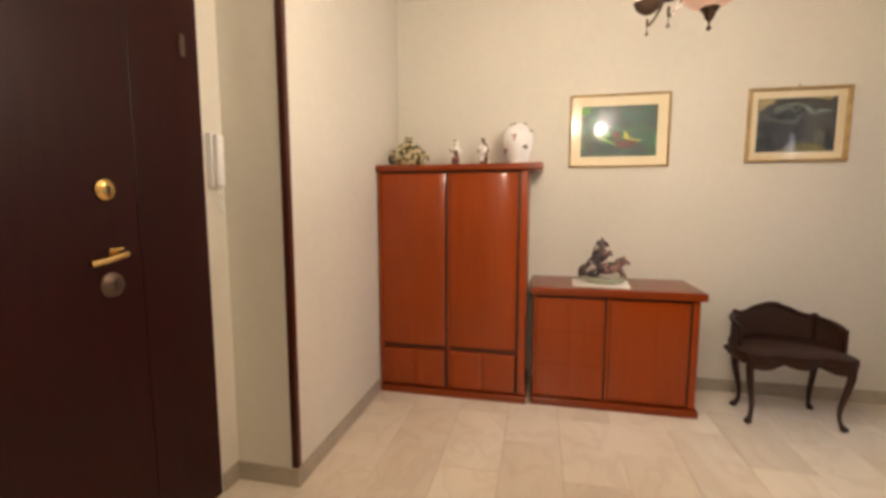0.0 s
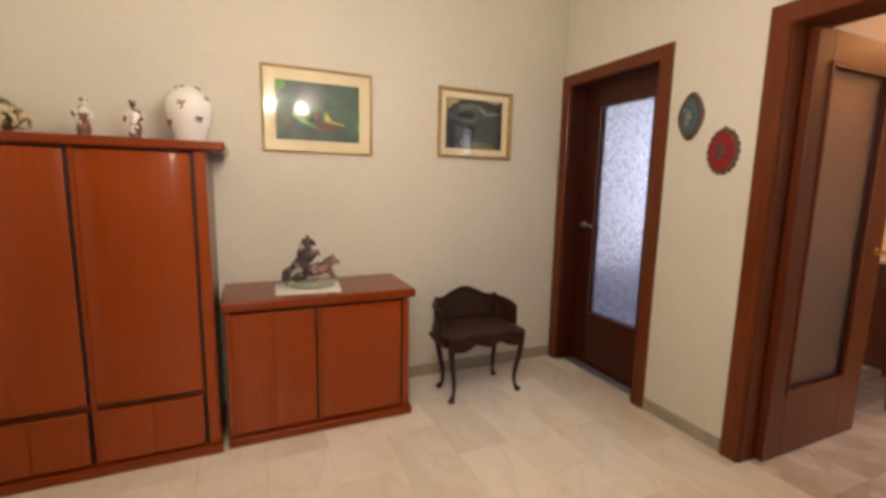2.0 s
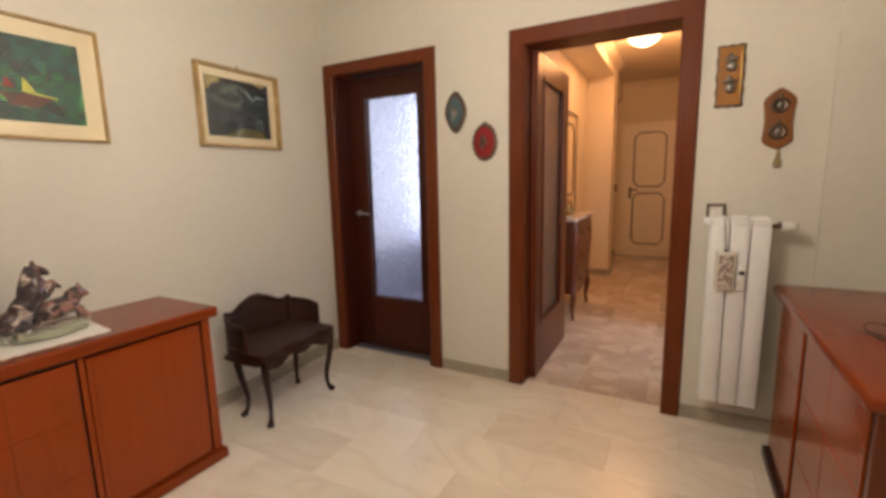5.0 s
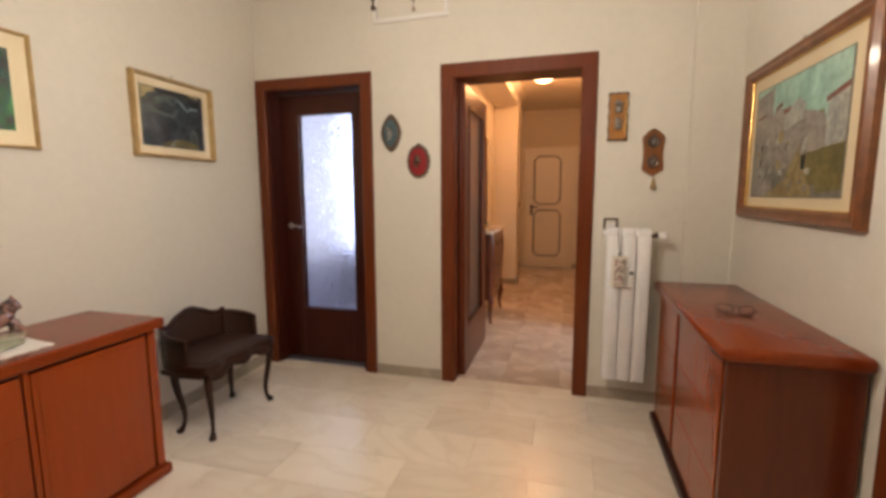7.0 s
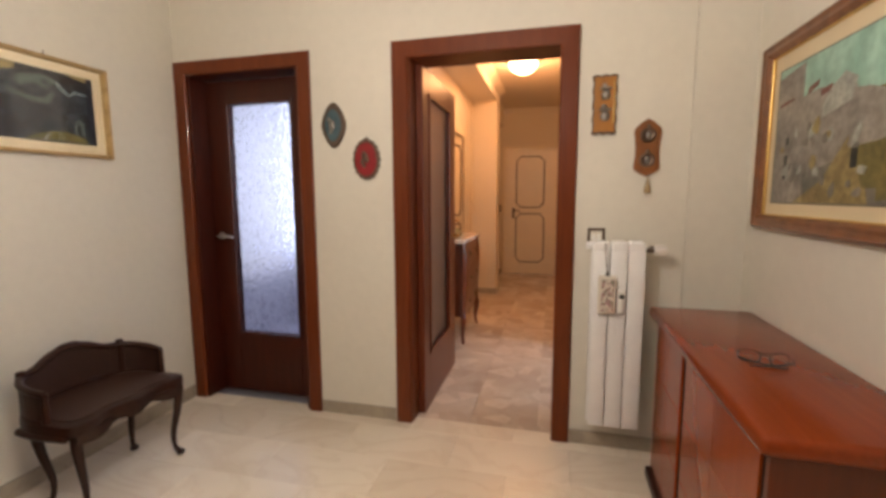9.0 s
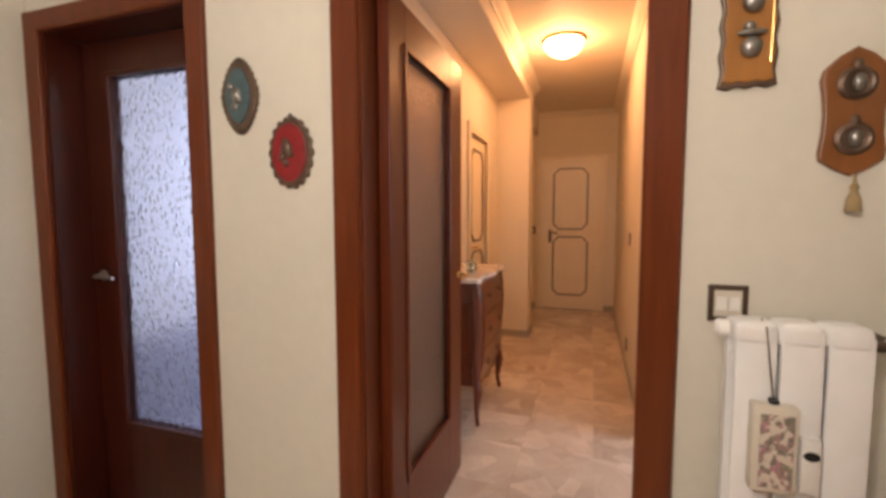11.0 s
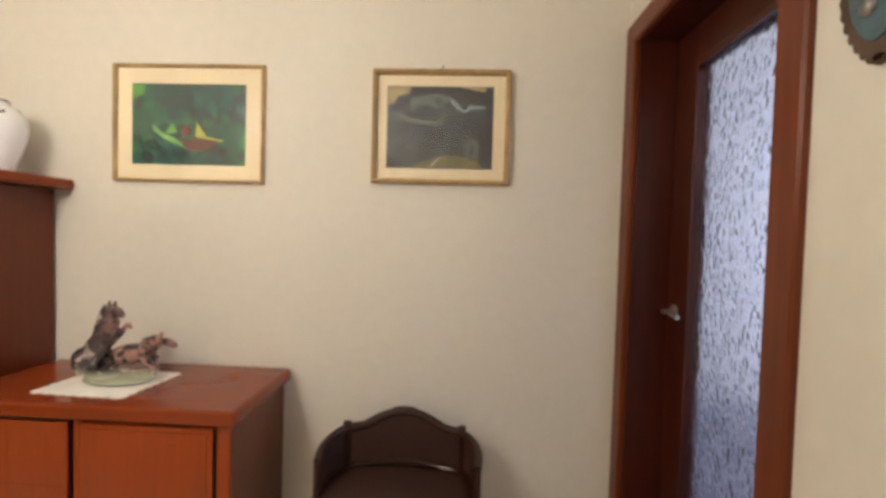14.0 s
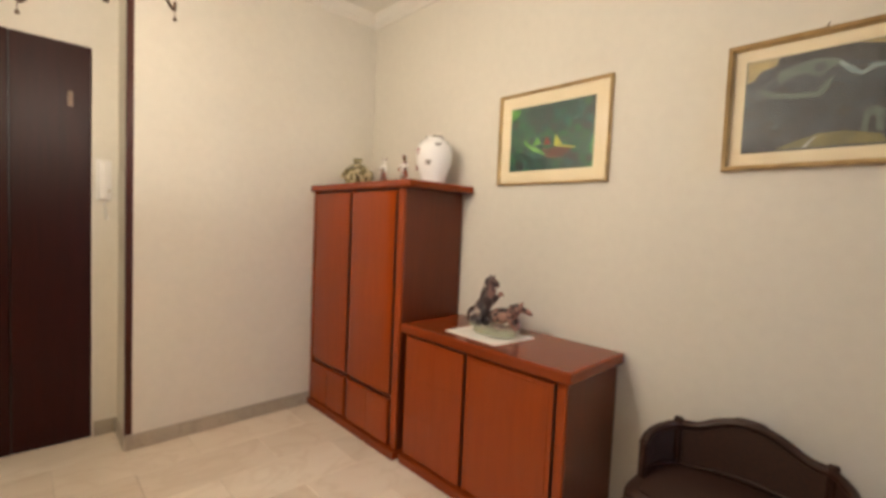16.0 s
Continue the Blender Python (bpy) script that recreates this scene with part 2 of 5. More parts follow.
def blob(center, radii, turn=(0, 0, 0), bm=None, segs=14):
    b = bmesh.new()
    bmesh.ops.create_uvsphere(b, u_segments=segs, v_segments=segs // 2 + 2, radius=1.0)
    b.transform(pose(*center, *turn) @ Matrix.Diagonal((*radii, 1)))
    return join(bm, b)


def plate(outline, axis, base, depth, bevel=0.0, bm=None):
    """An outline of (u, v) pairs raised by depth along axis from base: u, v are the other two axes in order."""
    b = bmesh.new()
    put = {"x": lambda u, v: (base, u, v), "y": lambda u, v: (u, base, v), "z": lambda u, v: (u, v, base)}[axis]
    f = b.faces.new([b.verts.new(put(u, v)) for u, v in outline])
    ext = bmesh.ops.extrude_face_region(b, geom=[f])
    move = {"x": (depth, 0, 0), "y": (0, depth, 0), "z": (0, 0, depth)}[axis]
    verts = [g for g in ext["geom"] if isinstance(g, bmesh.types.BMVert)]
    bmesh.ops.translate(b, verts=verts, vec=move)
    if bevel:
        top = [e for e in b.edges if all(v in verts for v in e.verts)]
        bmesh.ops.bevel(b, geom=top, offset=bevel, segments=2, profile=0.5, affect="EDGES")
    return join(bm, b)


def frame_ring(axis, base, depth, u0, u1, v0, v1, w, bevel=0.004, profile=()):
    """A mitred rectangular frame; profile: (inset, extra depth) steps across its width."""
    b = bmesh.new()
    put = {"x": lambda u, v, d: (base + d, u, v), "y": lambda u, v, d: (u, base + d, v), "z": lambda u, v, d: (u, v, base + d)}[axis]
    steps = [(0, 0), *[(i, depth * k) for i, k in (profile or ((0, 0.75), (w * 0.12, 1.0), (w * 0.88, 1.0), (w, 0.75)))], (w, 0)]
    rings = [[b.verts.new(put(u, v, d)) for u, v in ((u0 + i, v0 + i), (u1 - i, v0 + i), (u1 - i, v1 - i), (u0 + i, v1 - i))] for i, d in steps]
    for p, q in zip(rings, rings[1:] + rings[:1]):
        for k in range(4):
            b.faces.new((p[k], p[(k + 1) % 4], q[(k + 1) % 4], q[k]))
    return b


def casing(x_face, depth, y0, y1, top, w, sign):
    """A door casing of three mitred boards on a wall that faces along x."""
    b = bmesh.new()
    d0, d1 = x_face, x_face + sign * depth
    outer = ((y0, 0.0), (y0, top), (y1, top), (y1, 0.0))
    inner = ((y0 + w, 0.0), (y0 + w, top - w), (y1 - w, top - w), (y1 - w, 0.0))
    e = 0.006
    mid_o = ((y0 + e, 0.0), (y0 + e, top - e), (y1 - e, top - e), (y1 - e, 0.0))
    mid_i = ((y0 + w - e, 0.0), (y0 + w - e, top - w + e), (y1 - w + e, top - w + e), (y1 - w + e, 0.0))
    rows = [[b.verts.new((d, y, z)) for y, z in o] for d, o in ((d0, outer), (d1 - sign * e, outer), (d1, mid_o), (d1, mid_i), (d1 - sign * e, inner), (d0, inner))]
    for p, q in zip(rows, rows[1:] + rows[:1]):
        for k in range(3):
            b.faces.new((p[k], p[k + 1], q[k + 1], q[k]))
    for k in (0, 3):
        b.faces.new([r[k] for r in rows])
    return b


# ---- large structure ----
XE, XE2, YN, XW, XD, YS = 2.345, 2.53, 3.275, -1.03, -1.34, 0.06
TOP, HTOP = 2.82, 2.78
solid("floor", boxes((-1.6, XE + 0.06, -2.0, 3.42, -0.12, -0.012)), M_GROUT, "grey-beige bed under the polished floor tiles", "floor")
solid("floor_hall", boxes((XE + 0.06, 7.8, 0.60, 2.14, -0.12, -0.012)), M_GROUT, "bed under the marble hall floor", "floor")
# unseen floor, given the tone that dims the lower pane
solid("floor_kitchen", boxes((XE2, 4.4, 2.14, 3.7, -0.12, 0.0)), M_PANE_DIM, "floor behind the glazed door, toned down to dim the pane", "floor")
solid("floor_side_room", boxes((XE2, 4.5, -1.7, 0.60, -0.12, 0.0)), M_BASE, "stone floor of the daylit side room", "floor")
solid("ceiling", boxes((-1.6, XE2, -2.0, 3.42, TOP, TOP + 0.1)), M_CEIL, "off-white painted ceiling", "ceiling")
solid("ceiling_hall", boxes((XE2, 7.8, 0.60, 2.14, HTOP, HTOP + 0.1)), M_HALL, "warm cream painted hall ceiling", "ceiling")
solid("ceiling_kitchen", boxes((XE2, 4.4, 2.14, 3.7, HTOP, HTOP + 0.1)), M_CEIL, "white ceiling of the room behind the glazed door", "ceiling")
solid("ceiling_side_room", boxes((XE2, 4.5, -1.7, 0.60, HTOP, HTOP + 0.1)), M_CEIL, "white ceiling of the daylit side room", "ceiling")
# entrance room
D1, D2, DH = (2.405, 3.19), (0.864, 1.745), 2.115
solid("wall_north", boxes((XW, XE, YN, YN + 0.14, 0, TOP)), M_WALL, "plain cream plaster wall with two framed pictures", "wall")
solid("wall_west", boxes((-1.50, XW, 1.734, YN + 0.14, 0, TOP)), M_WALL, "cream plaster pier beside the entrance door", "wall")
ENT = (0.36, 1.615, 2.185)
solid("wall_entrance", boxes((-1.50, XD, ENT[1], 1.734, 0, TOP), (-1.50, XD, ENT[0], ENT[1], ENT[2], TOP), (-1.50, XD, -0.07, ENT[0], 0, TOP)), M_WALL, "cream plaster wall round the entrance door", "wall")
solid("wall_east", boxes((XE, XE2, D1[1], YN + 0.14, 0, TOP), (XE, XE2, D2[1], D1[0], 0, TOP), (XE, XE2, -0.07, D2[0], 0, TOP), (XE, XE2, D1[0], D1[1], DH, TOP), (XE, XE2, D2[0], D2[1], DH, TOP)), M_WALL, "cream plaster wall with two doorways", "wall")
solid("wall_south", boxes((0.86, XE, -0.07, YS, 0, TOP), (XD, -0.62, -0.07, YS, 0, TOP), (-0.62, 0.86, -0.07, YS, 2.12, TOP)), M_WALL, "cream plaster wall with an open doorway", "wall")
solid("wall_pier", boxes((XE - 0.035, XE - 0.001, YS, 0.31, 0, TOP)), M_WALL, "shallow plaster pier in the room corner", "wall")
solid("wall_back_room", boxes((-1.5, 2.0, -2.0, -1.88, 0, TOP), (-1.5, -1.38, -1.88, -0.07, 0, TOP), (1.88, 2.0, -1.88, -0.07, 0, TOP)), M_WALL, "plain plaster walls of the room behind the doorway", "wall")
# hall
solid("wall_hall_north", boxes((XE2, 4.70, 2.03, 2.14, 0, HTOP), (5.42, 7.62, 2.03, 2.14, 0, HTOP), (4.70, 5.42, 2.03, 2.14, 2.06, HTOP), (4.70, 5.42, 2.09, 2.14, 0, 2.06)), M_HALL, "cream plaster hall wall", "wall")
solid("hall_pillar", boxes((5.94, 6.30, 1.69, 2.03, 0, HTOP)), M_HALL, "square plaster pillar in the hall", "pillar")
solid("hall_soffit", boxes((XE2, 5.94, 1.69, 2.03, 2.59, HTOP), (6.9, 7.62, 1.78, 2.03, 2.5, HTOP)), M_HALL, "boxed plaster beam along the hall ceiling", "beam")
solid("wall_hall_south", boxes((XE2, 2.72, 0.60, 0.72, 0, HTOP), (3.93, 7.62, 0.60, 0.72, 0, HTOP), (2.72, 3.93, 0.60, 0.72, 2.12, HTOP)), M_HALL, "cream plaster hall wall with a doorway to a daylit room", "wall")
solid("wall_hall_east", boxes((7.62, 7.74, 0.60, 2.14, 0, HTOP)), M_HALL, "cream plaster end wall of the hall", "wall")
# side rooms with their windows
solid("wall_kitchen", boxes((XE2, 4.4, 3.6, 3.7, 0, HTOP), (4.3, 4.4, 2.14, 2.3, 0, HTOP), (4.3, 4.4, 3.4, 3.6, 0, HTOP), (4.3, 4.4, 2.3, 3.4, 0, 0.68), (4.3, 4.4, 2.3, 3.4, 2.35, HTOP)), M_WHITE, "white walls of the room behind the glazed door", "wall")
# no dado is known here; added sheets darken the lower pane
solid("trim_kitchen_dim_sheet", boxes((XE2, 4.285, 3.585, 3.599, 0.0, 0.62), (4.286, 4.299, 2.15, 3.584, 0.0, 0.66)), M_PANE_DIM, "added sheets that dim the lower glass pane", "dado")
solid("wall_side_room", boxes((4.4, 4.5, -1.7, 0.60, 0, HTOP), (XE2, 2.8, -1.7, -1.6, 0, HTOP), (4.05, 4.4, -1.7, -1.6, 0, HTOP), (2.8, 4.05, -1.7, -1.6, 0, 0.8), (2.8, 4.05, -1.7, -1.6, 2.35, HTOP), (XE - 0.0, XE2, -1.7, -0.07, 0, HTOP)), M_WHITE, "white walls of the daylit side room", "wall")
for nm, bm in (("window_1", frame_ring("x", 4.32, 0.05, 2.3, 3.4, 0.9, 2.35, 0.06)), ("window_2", frame_ring("y", -1.66, 0.05, 2.8, 4.05, 0.8, 2.35, 0.06))):
    solid(nm, bm, M_WHITE, "white window frame open to the sky", "window")
solid("window_jamb_trim", boxes((3.885, 3.93, 0.585, 0.735, 0, 2.12), (2.72, 2.765, 0.585, 0.735, 0, 2.12), (2.765, 3.885, 0.585, 0.735, 2.075, 2.12), bevel=0.004), M_WHITE, "white painted frame of the open side doorway", "door frame")

# cornices
CORN = ((0.0, 0.0), (0.012, 0.0), (0.018, 0.02), (0.04, 0.035), (0.062, 0.06), (0.07, 0.08), (0.0, 0.08))


def cornice(name, p, q, inward, top, mat):
    b = bmesh.new()
    p, q, inward = Vector(p), Vector(q), Vector(inward)
    rows = [[b.verts.new(e + inward * d + Vector((0, 0, top - 0.08 + h))) for d, h in CORN] for e in (p, q)]
    n = len(CORN)
    for k in range(n):
        b.faces.new((rows[0][k], rows[0][(k + 1) % n], rows[1][(k + 1) % n], rows[1][k]))
    b.faces.new(rows[0])
    b.faces.new(rows[1])
    solid(name, b, mat, "white moulded plaster cornice", "cornice")


cornice("trim_north", (XW, YN, 0), (XE, YN, 0), (0, -1, 0), TOP, M_CEIL)
cornice("trim_west", (XW, 1.734, 0), (XW, YN, 0), (1, 0, 0), TOP, M_CEIL)
cornice("trim_east", (XE, YS, 0), (XE, YN, 0), (-1, 0, 0), TOP, M_CEIL)
cornice("trim_south", (XD, YS, 0), (XE, YS, 0), (0, 1, 0), TOP, M_CEIL)
cornice("trim_entrance", (XD, YS, 0), (XD, 1.734, 0), (1, 0, 0), TOP, M_CEIL)
cornice("trim_hall_south", (XE2, 0.72, 0), (7.62, 0.72, 0), (0, 1, 0), HTOP, M_HALL)
cornice("trim_hall_beam", (XE2, 1.69, 0), (6.30, 1.69, 0), (0, -1, 0), HTOP, M_HALL)
cornice("trim_hall_end", (7.62, 0.72, 0), (7.62, 2.03, 0), (-1, 0, 0), HTOP, M_HALL)

# baseboards, 12 mm proud
BASES = ((0.97, XE - 0.02, YN - 0.012, YN), (XW, XW + 0.012, 1.734, 2.80), (XD, XW + 0.012, 1.722, 1.734), (XD, XD + 0.012, 1.625, 1.722), (XE - 0.012, XE, 1.83, 2.32), (XE - 0.012, XE, 0.31, 0.83),
         (XE - 0.047, XE - 0.035, YS + 0.012, 0.31), (0.96, XE - 0.035, YS, YS + 0.012), (XD, -0.72, YS, YS + 0.012), (5.44, 5.94, 2.018, 2.03), (5.928, 5.94, 1.69, 2.018), (5.928, 6.31, 1.678, 1.69), (6.30, 7.62, 2.018, 2.03),
         (7.608, 7.62, 1.78, 2.018), (7.608, 7.62, 0.732, 0.90), (3.94, 7.608, 0.72, 0.732), (XE2 + 0.02, 4.66, 2.018, 2.03))
for x0, x1, y0, y1 in BASES:
    solid("baseboard", box(x0, x1, y0, y1, 0, 0.085 if x0 < XE2 - 0.2 else 0.075, 0.003), M_BASE, "grey-beige marble baseboard", "baseboard")
solid("trim_pier_edge", box(XW - 0.028, XW + 0.004, 1.728, 1.760, 0.086, TOP, 0.003), M_MAHOGANY, "thin dark red corner guard on the pier edge", "corner guard")


# ---- doors ----
def turned(name, bm, mat, parent, place, label="", smooth=False):
    """A part drawn at the origin and set at a pose in the world."""
    bm.transform(place)
    return part(name, bm, mat, parent, label, smooth)


def handle(parent, x, y, z, along, out, mat):
    """A lever handle on a face that looks along x: rose and lever; along and out are directions of y and x."""
    h = turned("handle", lathe([(0.0, 0.0), (0.024, 0.0), (0.024, 0.006), (0.012, 0.010), (0.0, 0.010)], (0, 0, 0), 20), mat, parent, pose(x, y, z, 0, 90 * out, 0))
    b = tube(curve_points([(x, y, z), (x + out * 0.035, y, z), (x + out * 0.046, y + along * 0.015, z), (x + out * 0.046, y + along * 0.06, z + 0.002), (x + out * 0.044, y + along * 0.115, z - 0.004)]), 0.0085, 10)
    part("lever", b, mat, h, smooth=True)
    return h


def pane_material(name, tint, rough, scale, depth, mixin=0.0):
    """Figured cathedral glass with small leaf-like dimples."""
    m, n, l, p = shader(name)
    v, tc, mp = n.new("ShaderNodeTexVoronoi"), n.new("ShaderNodeTexCoord"), n.new("ShaderNodeMapping")
    v.inputs["Scale"].default_value = scale
    mp.inputs["Scale"].default_value = (1.0, 1.0, 0.85)
    tx, _ = noise_node(n, l, scale * 0.5, (1, 1, 1), 1.0)
    l.new(mix(n, l, tc.outputs["Object"], tx.outputs["Color"], 0.008, "ADD"), mp.inputs["Vector"])
    l.new(mp.outputs["Vector"], v.inputs["Vector"])
    drops = ramp(n, l, v.outputs["Distance"], ((0.0, (0, 0, 0)), (0.60, (1, 1, 1))))
    drops.color_ramp.interpolation = "EASE"
    p.inputs["Transmission Weight"].default_value = 1.0
    p.inputs["Roughness"].default_value = rough
    p.inputs["Base Color"].default_value = (*tint, 1)
    p.inputs["IOR"].default_value = 1.45
    bump(n, l, p, drops.outputs["Color"], 1.0, depth)
    return m


M_FROST = pane_material("figured_white_glass", (0.82, 0.84, 1.0), 0.2, 46.0, 0.0036)
M_AMBER_PANE = pane_material("figured_amber_glass", (0.36, 0.23, 0.15), 0.35, 52.0, 0.003)


def panelled_leaf(parent, x0, x1, y0, y1, z0, z1, glass, material, pane, axis):
    """A door leaf in the plane along y (axis 'x') or along x (axis 'y') with one tall pane; glass: two bounds along it and two heights."""
    u0, u1, t0, t1 = (y0, y1, x0, x1) if axis == "x" else (x0, x1, y0, y1)
    g0, g1, h0, h1 = glass

    def b4(a, b, c, d):
        return (t0, t1, a, b, c, d) if axis == "x" else (a, b, t0, t1, c, d)

    leaf = part("leaf", boxes(b4(u0, g0, z0, z1), b4(g1, u1, z0, z1), b4(g0, g1, z0, h0), b4(g0, g1, h1, z1), bevel=0.003), material, parent)
    mid = (t0 + t1) / 2
    for base, sgn in ((t0, -1), (t1, 1)):
        part("glazing_bead", frame_ring(axis, base, sgn * 0.008, g0 - 0.012, g1 + 0.012, h0 - 0.012, h1 + 0.012, 0.022), material, leaf)
    a = (mid - 0.003, mid + 0.003, g0 - 0.004, g1 + 0.004, h0 - 0.004, h1 + 0.004)
    glass_ob = part("pane", box(*a) if axis == "x" else box(a[2], a[3], a[0], a[1], a[4], a[5]), pane, leaf, "figured frosted glass pane")
    glass_ob.visible_shadow = False
    return leaf


# glazed door, shut, set back in its casing
d1 = thing("door_1", (XE + 0.06, 2.80, 0), "shut mahogany door with a tall frosted glass pane", "door", kind="structure")
part("casing", casing(XE, 0.02, 2.325, 3.268, 2.178, 0.082, -1), M_CASING, d1)
part("jamb", boxes((XE, XE2, D1[0], D1[0] + 0.022, 0, DH), (XE, XE2, D1[1] - 0.022, D1[1], 0, DH), (XE, XE2, D1[0] + 0.022, D1[1] - 0.022, DH - 0.022, DH)), M_MAHOGANY, d1)
panelled_leaf(d1, XE + 0.138, XE + 0.180, D1[0] + 0.025, D1[1] - 0.025, 0.006, DH - 0.026, (2.545, 3.018, 0.412, 1.950), M_MAHOGANY, M_FROST, "x")
handle(d1, XE + 0.138, 3.110, 1.085, -1, -1, M_CHROME)

# hall door, standing open into the hall
d2 = thing("door_2", (XE + 0.06, 1.33, 0), "mahogany door standing open into the lit hall", "door", kind="structure")
part("casing", casing(XE, 0.02, 0.830, 1.822, 2.184, 0.0925, -1), M_CASING, d2)
part("casing", casing(XE2, 0.02, 0.800, 1.822, 2.172, 0.082, 1), M_CASING, d2)
part("jamb", boxes((XE, XE2, D2[0], D2[0] + 0.022, 0, DH), (XE, XE2, D2[1] - 0.022, D2[1], 0, DH), (XE, XE2, D2[0] + 0.022, D2[1] - 0.022, DH - 0.022, DH)), M_CASING, d2)
panelled_leaf(d2, 2.448, XE2 + 0.76, 1.678, 1.720, 0.008, DH - 0.026, (2.578, 3.095, 0.36, 1.94), M_MAHOGANY_LIT, M_AMBER_PANE, "y")
for zz in (0.25, 1.05, 1.85):
    part("hinge", lathe([(0.0, -0.05), (0.008, -0.05), (0.008, 0.05), (0.0, 0.05)], (XE2 + 0.010, 1.728, zz), 10), M_BRASS, d2)
part("lock_plate", box(XE2 + 0.76, XE2 + 0.763, 1.691, 1.711, 0.98, 1.12), M_BRASS, d2)
lever2 = tube(curve_points([(XE2 + 0.705, 1.680, 1.05), (XE2 + 0.705, 1.638, 1.05), (XE2 + 0.685, 1.630, 1.05), (XE2 + 0.60, 1.632, 1.046)]), 0.008, 10)
rose2 = turned("handle", lathe([(0.0, 0), (0.02, 0.0), (0.016, 0.006), (0, 0.006)]), M_BRASS, d2, pose(XE2 + 0.705, 1.680, 1.05, 90, 0, 0))
part("lever", lever2, M_BRASS, rose2, smooth=True)

# entrance door: a leaf and a narrower fixed leaf
d3 = thing("door_3", (XD, 1.0, 0), "dark red lacquered entrance door with brass lock", "door", kind="structure")
part("leaf", box(XD - 0.06, XD + 0.012, ENT[0] + 0.002, 1.284, 0.004, ENT[2] - 0.003, 0.004), M_ENTRANCE, d3)
part("side_leaf", box(XD - 0.06, XD + 0.008, 1.290, ENT[1] - 0.002, 0.004, ENT[2] - 0.003, 0.004), M_ENTRANCE, d3)
part("groove", box(XD - 0.05, XD - 0.004, 1.2835, 1.2905, 0.006, ENT[2] - 0.006), M_BLACK, d3)
part("closer", box(XD + 0.008, XD + 0.020, 1.512, 1.535, 1.85, 1.93, 0.003), M_BRONZE, d3)
for zz, r in ((1.336, 0.034), (1.03, 0.040)):
    turned("lock_rose", lathe([(0.0, 0), (r, 0), (r, 0.006), (r * 0.7, 0.014), (r * 0.35, 0.016), (0.0, 0.016)]), M_BRASS if zz > 1.2 else M_BRONZE, d3, pose(XD + 0.012, 1.17, zz, 0, 90, 0), smooth=True)
    part("keyhole", box(XD + 0.0275, XD + 0.030, 1.166, 1.174, zz - 0.012, zz + 0.012), M_BLACK, d3)
part("backplate", box(XD + 0.012, XD + 0.022, 1.165, 1.215, 1.11, 1.15, 0.004), M_BRASS, d3)
part("lever", tube(curve_points([(XD + 0.02, 1.19, 1.13), (XD + 0.055, 1.19, 1.13), (XD + 0.064, 1.172, 1.128), (XD + 0.062, 1.12, 1.118), (XD + 0.058, 1.07, 1.112)]), [0.012] * 6 + [0.011] * 19, 12), M_BRASS, d3, smooth=True)


def line_panel(parent, axis, base, depth, u0, u1, v0, v1, cut, w):
    """A raised moulding line round a panel with nipped-in corners."""
    k = cut
    pts = [(u0 + k, v0), (u1 - k, v0), (u1 - k * 0.55, v0 + k * 0.55), (u1, v0 + k), (u1, v1 - k), (u1 - k * 0.55, v1 - k * 0.55), (u1 - k, v1), (u0 + k, v1), (u0 + k * 0.55, v1 - k * 0.55), (u0, v1 - k), (u0, v0 + k), (u0 + k * 0.55, v0 + k * 0.55)]
    p3 = [(base, u, v) if axis == "x" else (u, base, v) for u, v in pts]
    part("moulding", tube(p3, w, 8, closed=True), M_TRIM_LINE, parent, "dark brown moulding line")


d4 = thing("door_4", (7.62, 1.33, 0), "shut cream hall door with two brown-lined panels", "door", kind="structure")
part("leaf", box(7.575, 7.619, 0.925, 1.735, 0.008, 2.10, 0.004), M_CREAM_DOOR, d4)
part("casing", casing(7.62, 0.02, 0.86, 1.80, 2.17, 0.065, -1), M_CREAM_DOOR, d4)
line_panel(d4, "x", 7.572, 0.01, 1.10, 1.555, 1.15, 1.995, 0.07, 0.010)
line_panel(d4, "x", 7.572, 0.01, 1.09, 1.555, 0.215, 1.04, 0.07, 0.010)
part("handle", tube(curve_points([(7.575, 1.60, 1.10), (7.52, 1.60, 1.10), (7.51, 1.58, 1.10), (7.512, 1.49, 1.095)]), 0.012, 10), M_BRONZE, d4, smooth=True)
part("lock_plate", box(7.568, 7.576, 1.58, 1.62, 0.96, 1.14, 0.003), M_BRONZE, d4)
d5 = thing("door_5", (5.06, 2.03, 0), "shut cream side door with brown-lined panels", "door", kind="structure")
part("leaf", box(4.74, 5.38, 2.045, 2.085, 0.008, 2.05, 0.004), M_CREAM_DOOR, d5)
part("door_frame", boxes((4.66, 4.74, 2.008, 2.034, 0, 2.13), (5.38, 5.46, 2.008, 2.034, 0, 2.13), (4.74, 5.38, 2.008, 2.034, 2.05, 2.13), bevel=0.004), M_CREAM_DOOR, d5)
line_panel(d5, "y", 2.042, 0.01, 4.85, 5.27, 1.12, 1.93, 0.07, 0.010)
line_panel(d5, "y", 2.042, 0.01, 4.85, 5.27, 0.22, 1.02, 0.07, 0.010)
part("handle", tube(curve_points([(4.79, 2.045, 1.07), (4.79, 1.995, 1.07), (4.81, 1.985, 1.07), (4.90, 1.99, 1.065)]), 0.010, 10), M_BRASS, d5, smooth=True)
trim_s = thing("door_6", (0.12, YS, 0), "mahogany casing of the open doorway to the back room", "door frame", kind="structure")
